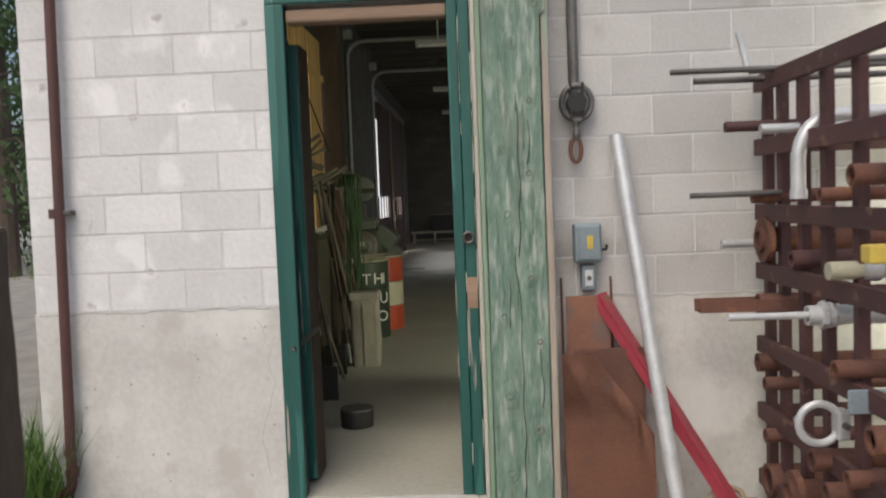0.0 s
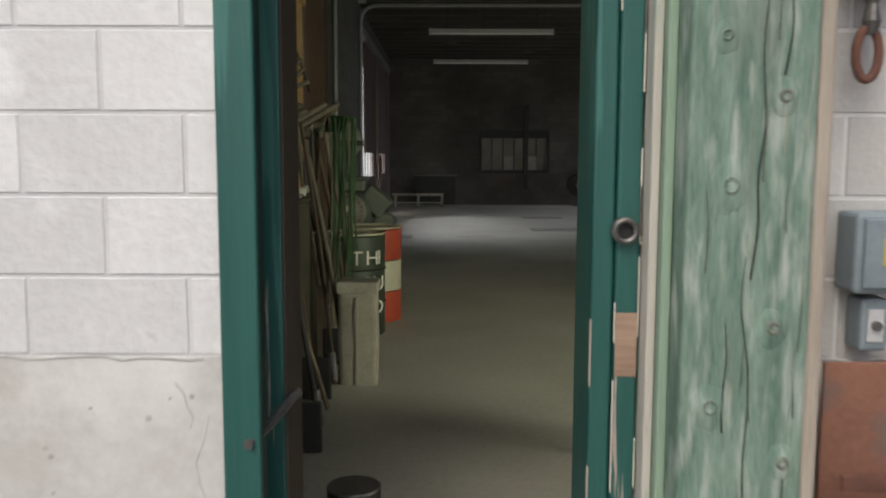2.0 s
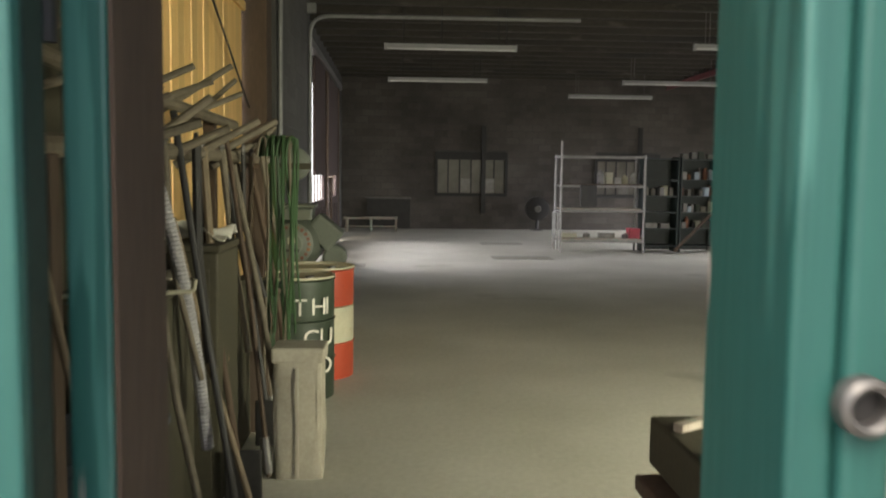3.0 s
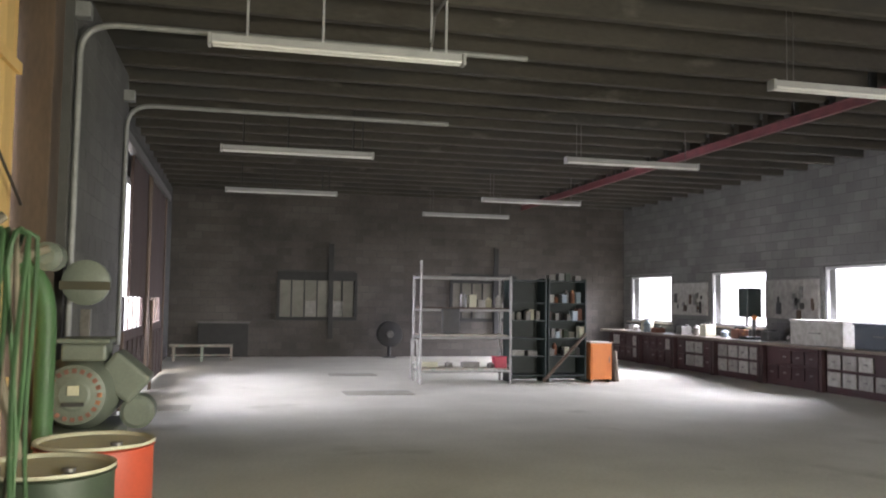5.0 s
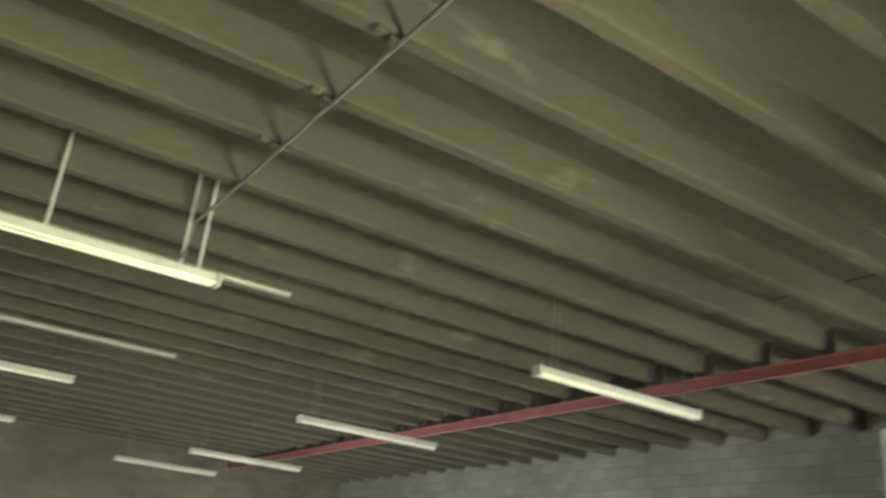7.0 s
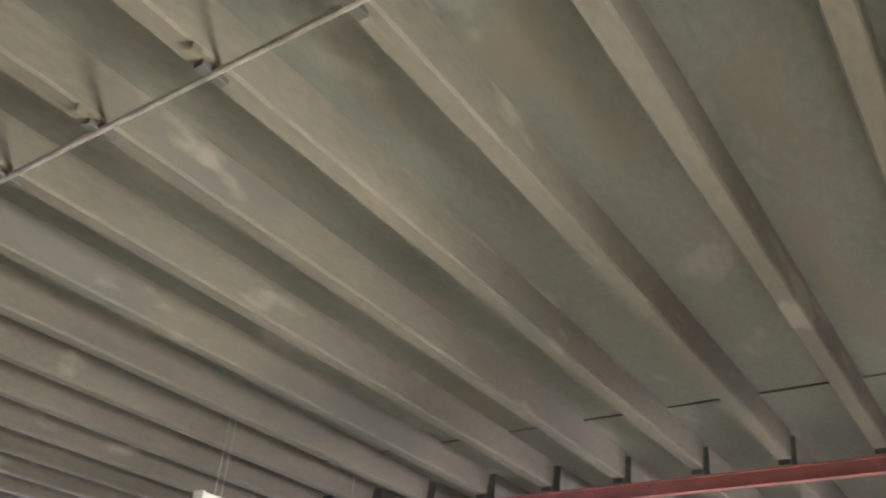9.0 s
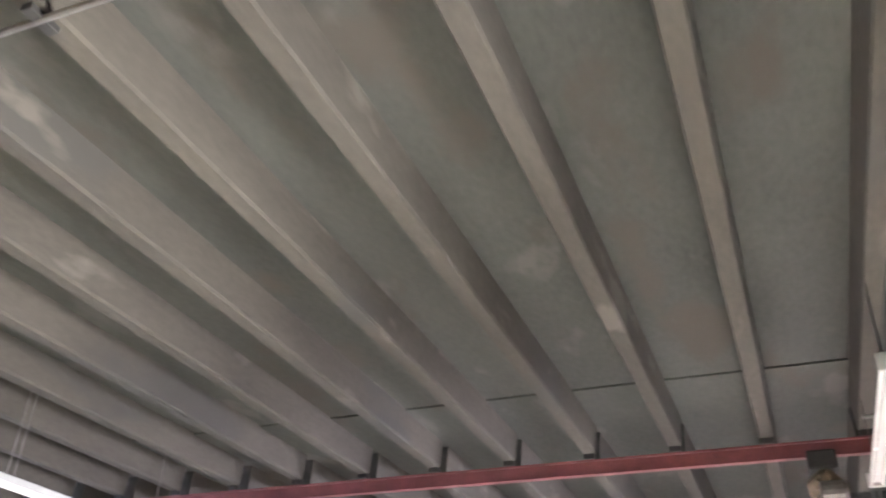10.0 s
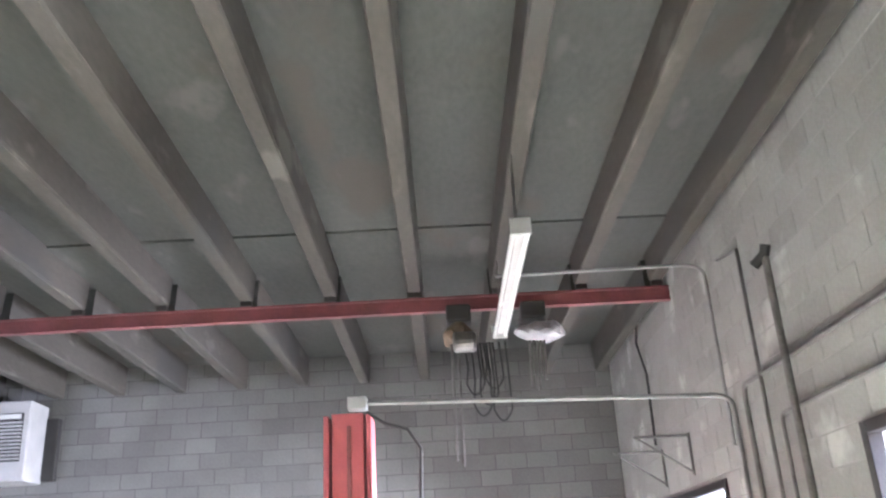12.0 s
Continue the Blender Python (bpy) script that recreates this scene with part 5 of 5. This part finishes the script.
def clutter(x, y, z, n, dx, dy, hmax, group, kinds):
    """Small boxes, tins and bottles standing on a shelf."""
    for k in range(n):
        px = x + dx * (k + 0.5) / n + gc.uniform(-0.02, 0.02)
        py = y + gc.uniform(-dy, dy)
        h = hmax * gc.uniform(0.45, 1)
        w = dx / n * gc.uniform(0.28, 0.46)
        kind = kinds[gc.randrange(len(kinds))]
        m = (PAPER, STEEL, CREAM, RUST, DRUMGREEN, BOXGREY, DARK, PAPER)[gc.randrange(8)]
        word = {PAPER: "pale", STEEL: "grey steel", CREAM: "cream", RUST: "rusty brown", DRUMGREEN: "dark green", BOXGREY: "blue-grey", DARK: "black"}[m]
        if kind == "box":
            t = thing("small_box", (px, py, z), word + " small box standing on a shelf", "box", group)
            part("body", box((px - w, py - 0.09, z), (px + w, py + 0.09, z + h * 0.8), 0.006), m, t)
            part("lid", box((px - w - 0.004, py - 0.094, z + h * 0.8 + 0.001), (px + w + 0.004, py + 0.094, z + h * 0.8 + 0.02), 0.004), m, t)
        else:
            t = thing("tin", (px, py, z), word + " round tin standing on a shelf", "tin", group)
            w = min(w, 0.08)
            part("body", lathe([(w * 0.97, 0), (w, 0.004), (w, h * 0.75), (w * 0.5, h * 0.8), (w * 0.45, h * 0.95), (0.001, h * 0.96)], (px, py, z), 14), m, t, smooth=True)


clutter(3.6, 17.65, 0.296, 4, 1.6, 0.15, 0.2, "clutter on the scaffold", ("box", "tin"))
clutter(4.3, 17.65, 1.496, 5, 1.0, 0.15, 0.35, "clutter on the scaffold", ("box", "tin"))
rbx = thing("red_crate", (5.15, 17.5, 0.296), "small red plastic crate on the scaffold shelf", "crate")
part("body", box((5.04, 17.38, 0.297), (5.29, 17.62, 0.50), 0.015), REDPAINT, rbx)
part("rim", box((5.03, 17.37, 0.50), (5.30, 17.63, 0.525), 0.006), REDPAINT, rbx)
ja = thing("work_coat", (4.05, 17.3, 1.1), "dark work coat hung over the scaffold rail", "coat")
bm = box((3.92, 17.22, 0.98), (4.28, 17.27, 1.47), 0.02)
bmesh.ops.subdivide_edges(bm, edges=bm.edges[:], cuts=4)
for v in bm.verts:
    v.co.x += 0.05 * noise.noise(v.co * 5)
    v.co.y += 0.03 * noise.noise(v.co * 7)
part("cloth", bm, DARK, ja, smooth=True)

# green shelving
for x0, x1, lab in ((5.40, 6.16, "dark green steel cabinet shelf with solid back"), (6.20, 7.03, "dark green steel shelf crowded with pale boxes and tins")):
    s = thing("steel_shelf", (x0, 17.7, 0), lab, "shelf", "green shelves")
    part("back", box((x0, 17.98, 0.02), (x1, 18.0, 2.08)), SHELFGREEN, s)
    for x in (x0, x1 - 0.03):
        part("side", box((x, 17.48, 0), (x + 0.03, 17.978, 2.1), 0.003), SHELFGREEN, s)
    for k, z in enumerate((0.12, 0.50, 0.86, 1.22, 1.58, 2.04)):
        part("shelf", box((x0 + 0.032, 17.49, z), (x1 - 0.032, 17.977, z + 0.03), 0.003), SHELFGREEN, s)
for z in (0.53, 0.89, 1.25, 1.61):
    clutter(6.25, 17.7, z, 6, 0.74, 0.1, 0.28, "clutter on the green shelf", ("box", "tin", "box"))
clutter(6.22, 17.7, 2.07, 4, 0.76, 0.1, 0.18, "clutter on the green shelf", ("box",))
clutter(5.45, 17.7, 1.25, 5, 0.66, 0.1, 0.26, "clutter on the green shelf", ("box", "tin"))
clutter(5.45, 17.7, 0.53, 2, 0.6, 0.1, 0.16, "clutter on the green shelf", ("box",))
br = thing("dark_plank", (6.6, 17.35, 0), "dark board leaning across the green shelf", "plank")
part("plank", tube([(6.05, 17.36, 0.03), (7.0, 17.44, 0.98)], 0.035, 8), DARKWOOD, br)
oc = thing("orange_cabinet", (7.33, 17.6, 0), "small orange steel cabinet beside the green shelves", "cabinet")
part("body", box((7.10, 17.42, 0.05), (7.57, 17.95, 0.79), 0.008), ORANGE, oc)
part("top", box((7.08, 17.40, 0.792), (7.59, 17.97, 0.815), 0.005), BARE, oc)
part("door", box((7.13, 17.405, 0.08), (7.54, 17.418, 0.76), 0.006), ORANGE, oc)
part("handle", box((7.49, 17.385, 0.40), (7.51, 17.403, 0.52), 0.004), STEEL, oc)
for x in (7.11, 7.52):
    part("foot", box((x, 17.44, 0), (x + 0.04, 17.9, 0.049)), DARK, oc)
lb = thing("leaning_boards", (7.68, 17.5, 0), "grey boards leaning beside the orange cabinet", "board")
for k in range(2):
    part("board", box((7.62 + 0.07 * k, 17.40, 0), (7.655 + 0.07 * k, 17.75, 0.75 - 0.12 * k), 0.004, m=pose(7.64, 17.5, 0, 0, -5, 0) @ pose(-7.64, -17.5, 0)), BARE if k else DARKWOOD, lb)

# workbenches along the windows
wt = thing("worktop", (11.1, 17, 0.8), "long worn timber workbench top under the windows", "worktop")
part("top", box((10.62, 9.5, 0.80), (11.64, 24.8, 0.86), 0.01), BENCHTOP, wt)
ub = 0
yy = 9.55
while yy < 24.3:
    ln = 1.85
    u = thing("bench_unit", (11.1, yy, 0), "maroon bench unit with rows of pale drawers", "bench", "bench units")
    part("carcass", box((10.80, yy, 0.0), (11.62, yy + ln - 0.03, 0.798), 0.008), REDBENCH, u)
    for y in (yy + 0.005, yy + ln - 0.11):
        part("post", box((10.68, y, 0.0), (10.79, y + 0.075, 0.798), 0.006), REDBENCH, u)
    pale = ub in (2, 4)
    for r in range(2):
        for k in range(4):
            if gc.random() < 0.15:
                continue
            a = yy + 0.11 + k * 0.41
            d = part("drawer", box((10.765, a, 0.14 + r * 0.32), (10.798, a + 0.35, 0.40 + r * 0.32), 0.006), PAPER if pale or gc.random() < 0.25 else REDBENCH, u)
            part("pull", box((10.745, a + 0.13, 0.26 + r * 0.32), (10.764, a + 0.22, 0.285 + r * 0.32), 0.004), STEEL, d)
    ub += 1
    yy += ln
for y0, y1, lab in ((20.5, 22.32, "grey tool board with dark hand tools between the windows"), (16.25, 18.05, "grey tool board hung with dark tools between windows")):
    pb = thing("tool_board", (11.6, y0, 1.3), lab, "tool board", "tool boards")
    part("panel", box((11.60, y0, 1.34), (11.645, y1, 2.18), 0.004), PAPER, pb)
    rr = random.Random(int(y0))
    for k in range(11):
        a, z = rr.uniform(y0 + 0.1, y1 - 0.2), rr.uniform(1.5, 2.1)
        part("tool", box((11.57, a, z - rr.uniform(0.08, 0.3)), (11.598, a + rr.uniform(0.03, 0.16), z), 0.008), (DARK, STEEL, DARKWOOD)[k % 3], pb)
for y, w, h, m, lab in ((14.5, 1.5, 0.45, PAPER, "large pale grey machine chest on the bench"), (12.9, 1.3, 0.42, BLUEGREY, "dark slate grey steel chest on the bench")):
    c = thing("machine_chest", (11.1, y, 0.86), lab, "chest", "chests on the bench")
    part("body", box((10.75, y, 0.861), (11.45, y + w, 0.86 + h), 0.015), m, c)
    part("lid", box((10.73, y - 0.02, 0.862 + h), (11.47, y + w + 0.02, 0.90 + h), 0.01), m, c)
    part("handle", tube([(10.74, y + w * 0.4, 1.1), (10.71, y + w * 0.4, 1.1), (10.71, y + w * 0.6, 1.1), (10.74, y + w * 0.6, 1.1)], 0.01, 6), STEEL, c)
dp2 = thing("bench_drill", (11.2, 17.9, 0.86), "dark green bench drill press on the worktop", "drill")
part("base", box((10.95, 17.75, 0.861), (11.35, 18.1, 0.92), 0.01), SHELFGREEN, dp2)
part("column", tube([(11.22, 17.92, 0.92), (11.22, 17.92, 1.6)], 0.05, 12), STEEL, dp2)
part("head", box((10.95, 17.76, 1.35), (11.32, 18.12, 2.0), 0.03), SHELFGREEN, dp2)
part("spindle", tube([(11.05, 17.93, 1.35), (11.05, 17.93, 1.15)], 0.03, 10), STEEL, dp2)
part("knob", lathe([(0.05, 0), (0.05, 0.06)], (11.1, 17.70, 1.35), 12, "y"), ORANGE, dp2)
for k in range(26):
    y = 9.8 + k * 0.57
    if 12.8 < y < 16.1 or 17.6 < y < 18.3:
        continue
    h = gc.uniform(0.08, 0.36)
    m = (PAPER, STEEL, DARK, RUST, BOXGREY, CREAM)[k % 6]
    t = thing("bench_item", (11.1, y, 0.86), {PAPER: "pale carton", STEEL: "grey steel vice", DARK: "black machine part", RUST: "rusty casting", BOXGREY: "blue-grey tool box", CREAM: "cream can"}[m] + " resting on the worktop", "workshop item", "items on the bench")
    x = gc.uniform(10.85, 11.3)
    if k % 2:
        part("body", box((x - 0.14, y - 0.14, 0.861), (x + 0.14, y + 0.14, 0.861 + h), 0.02), m, t)
        part("top_piece", box((x - 0.05, y - 0.16, 0.862 + h), (x + 0.05, y + 0.16, 0.90 + h), 0.012), DARK, t)
    else:
        part("body", lathe([(0.09, 0), (0.10, 0.01), (0.08, h * 0.6), (0.11, h * 0.7), (0.03, h)], (x, y, 0.861), 16), m, t, smooth=True)
        part("arm", tube([(x - 0.12, y, 0.861 + h * 0.5), (x + 0.12, y + 0.1, 0.861 + h * 0.9)], 0.014, 7), STEEL, t)
tc = thing("teal_cupboard", (11.3, 13.0, 0), "tall teal painted cupboard against the block wall", "cupboard")
part("body", box((11.2, 11.9, 0.861), (11.64, 13.95, 2.1), 0.01), TEAL, tc)
for y in (11.93, 12.95):
    d = part("door", box((11.175, y, 0.9), (11.198, y + 0.97, 2.07), 0.006), TEAL, tc)
    part("handle", box((11.15, y + 0.85, 1.4), (11.174, y + 0.88, 1.55), 0.004), STEEL, d)
# The third plate stands in for a wire outline lying there.
for x, y, w, d in ((2.48, 19.5, 0.5, 0.3), (2.45, 15.85, 0.6, 0.35), (-0.95, 14.2, 0.35, 0.3)):
    h = thing("floor_plate", (x, y, 0), "thin dull cover plate on the concrete floor", "plate", "floor plates")
    part("plate", box((x - w, y - d, 0.001), (x + w, y + d, 0.008), 0.003), FLOORPLATE, h)

lb2 = thing("steel_profile", (2.75, 4.4, 0), "pale grey steel profile lying on the concrete floor", "profile")
for k in range(2):
    part("flange", box((-0.045 + 0.075 * k, -0.75, 0.0), (-0.03 + 0.075 * k, 0.55, 0.05), 0.003, m=pose(2.79, 4.35, 0, 0, 0, 10)), GALV, lb2)
part("web", box((-0.028, -0.75, 0.0), (0.028, 0.55, 0.012), 0.003, m=pose(2.79, 4.35, 0, 0, 0, 10)), GALV, lb2)
# Thin plate added in place of a dark rectangular floor stain.
fs = thing("floor_plate", (3.9, 6.45, 0), "wide dull brown rectangular stain, made as a thin plate on the floor", "plate", "floor plates")
part("plate", box((3.45, 5.95, 0.001), (4.35, 6.95, 0.006), 0.002), FLOORPLATE, fs)

# ---- blockwork, last ----
blocks(wall_front, "x", 0.006, -1, -1.802, 0.634, 1.018, 2.9, [(-0.5, 0.52, -0.3, 2.57)], WHITE_BLOCK, (-1.85, 3.6, 0.9, 3.0))
blocks(wall_front, "x", 0.006, -1, 0.634, 4.2, 1.018, 2.9, [], DULL_BLOCK, (0.6, 3.6, 0.9, 3.0))
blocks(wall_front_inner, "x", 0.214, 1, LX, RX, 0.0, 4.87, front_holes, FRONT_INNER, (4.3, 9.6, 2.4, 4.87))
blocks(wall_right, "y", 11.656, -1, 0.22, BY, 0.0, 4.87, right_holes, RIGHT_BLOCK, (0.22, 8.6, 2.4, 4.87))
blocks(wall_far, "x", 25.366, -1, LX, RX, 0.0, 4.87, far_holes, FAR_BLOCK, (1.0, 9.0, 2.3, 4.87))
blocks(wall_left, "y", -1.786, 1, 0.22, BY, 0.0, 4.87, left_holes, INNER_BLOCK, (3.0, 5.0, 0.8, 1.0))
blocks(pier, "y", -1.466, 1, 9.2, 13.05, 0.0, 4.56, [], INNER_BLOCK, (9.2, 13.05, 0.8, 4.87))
base = box((-1.803, -0.004, -0.3), (-0.502, 0.004, 1.016), 0.0)
tagged(link("base_course", base, BASE_CONC), "stained bare concrete base of the front wall", "wall base", kind="structure")
tagged(link("base_course", box((0.54, -0.004, -0.3), (5.0, 0.004, 1.016), 0.0), BASE_CONC), "stained bare concrete base of the front wall", "wall base", kind="structure")

cr2 = random.Random(4)
basewall = tagged(new("trim"), "ragged mortar lip and hairline cracks in the base concrete", "trim", kind="structure")
for x0, n in ((-1.78, 31), (0.95, 40)):
    lip = [(x0 + 0.041 * k, -0.003, 1.012 + cr2.uniform(-0.007, 0.006)) for k in range(n)]
    part("mortar_lip", tube(lip, 0.0035, 6), LIP, basewall)
for x0, z0, dz, n in ((-0.58, 0.12, 0.062, 13), (-0.62, 0.95, -0.03, 5), (-1.5, 0.99, -0.02, 6), (1.52, 0.30, 0.05, 10)):
    x, pts = x0, []
    for k in range(n):
        x += cr2.uniform(-0.025, 0.025)
        pts.append((x, -0.0045, z0 + dz * k))
    part("crack", tube(pts, 0.002, 5, r_end=0.0008), LIP, basewall)
for k in range(26):
    x, z = cr2.uniform(-1.7, -0.55), cr2.uniform(0.02, 0.95)
    part("pit", lathe([(0.001, -0.0015), (0.004 + 0.005 * cr2.random(), 0.0)], (x, -0.0045, z), 8, "y"), LIP, basewall)

MESHES = {}


def block_mesh(ln, h, material):
    key = (round(ln, 3), round(h, 3), material.name)
    if key not in MESHES:
        b = box((-ln / 2 + 0.004, -0.003, -h / 2 + 0.004), (ln / 2 - 0.004, 0.004, h / 2 - 0.004), 0)
        top = [v for v in b.verts if v.co.y > 0]
        for v in top:
            v.co.x *= 1 - 0.006 / ln
            v.co.z *= 1 - 0.006 / h
        me = bpy.data.meshes.new("block")
        b.to_mesh(me)
        b.free()
        me.materials.append(material)
        MESHES[key] = me
    return MESHES[key]


for wall, axis, plane, out, u0, u1, z0, z1, holes, material, near, bl, bh in BLOCKS:
    verts, faces, count = [], [], 0
    row, z = 0, z0
    while z + bh <= z1 + 0.01:
        u = u0 - (bl / 2 if row % 2 else 0)
        while u < u1:
            cuts = [(max(u, u0), min(u + bl, u1))]
            for h in holes:
                if h[2] < z + bh * 0.6 and h[3] > z + bh * 0.4:
                    nxt = []
                    for a, b in cuts:
                        if h[1] <= a or h[0] >= b:
                            nxt.append((a, b))
                        else:
                            nxt += [q for q in ((a, h[0]), (h[1], b)) if q[1] - q[0] > 0.04]
                    cuts = nxt
            for a, b in cuts:
                if b - a < 0.04:
                    continue
                c, zc = (a + b) / 2, z + bh / 2
                me = block_mesh(b - a, bh, material)
                spin = {("x", -1): 180, ("x", 1): 0, ("y", -1): 90, ("y", 1): -90}[(axis, out)]
                m = pose(*((c, plane, zc) if axis == "x" else (plane, c, zc)), 0, 0, spin)
                if near[0] <= c <= near[1] and near[2] <= zc <= near[3] and count < 300:
                    ob = new("block", me)
                    ob.parent = wall
                    ob.matrix_basis = m
                    count += 1
                else:
                    k = len(verts)
                    verts += [m @ v.co for v in me.vertices]
                    faces += [[k + i for i in f.vertices] for f in me.polygons]
            u += bl
        z += bh
        row += 1
    if verts:
        me = bpy.data.meshes.new("blocks")
        me.from_pydata(verts, [], faces)
        me.materials.append(material)
        tagged(new("blocks", me), kind="stuff").parent = wall
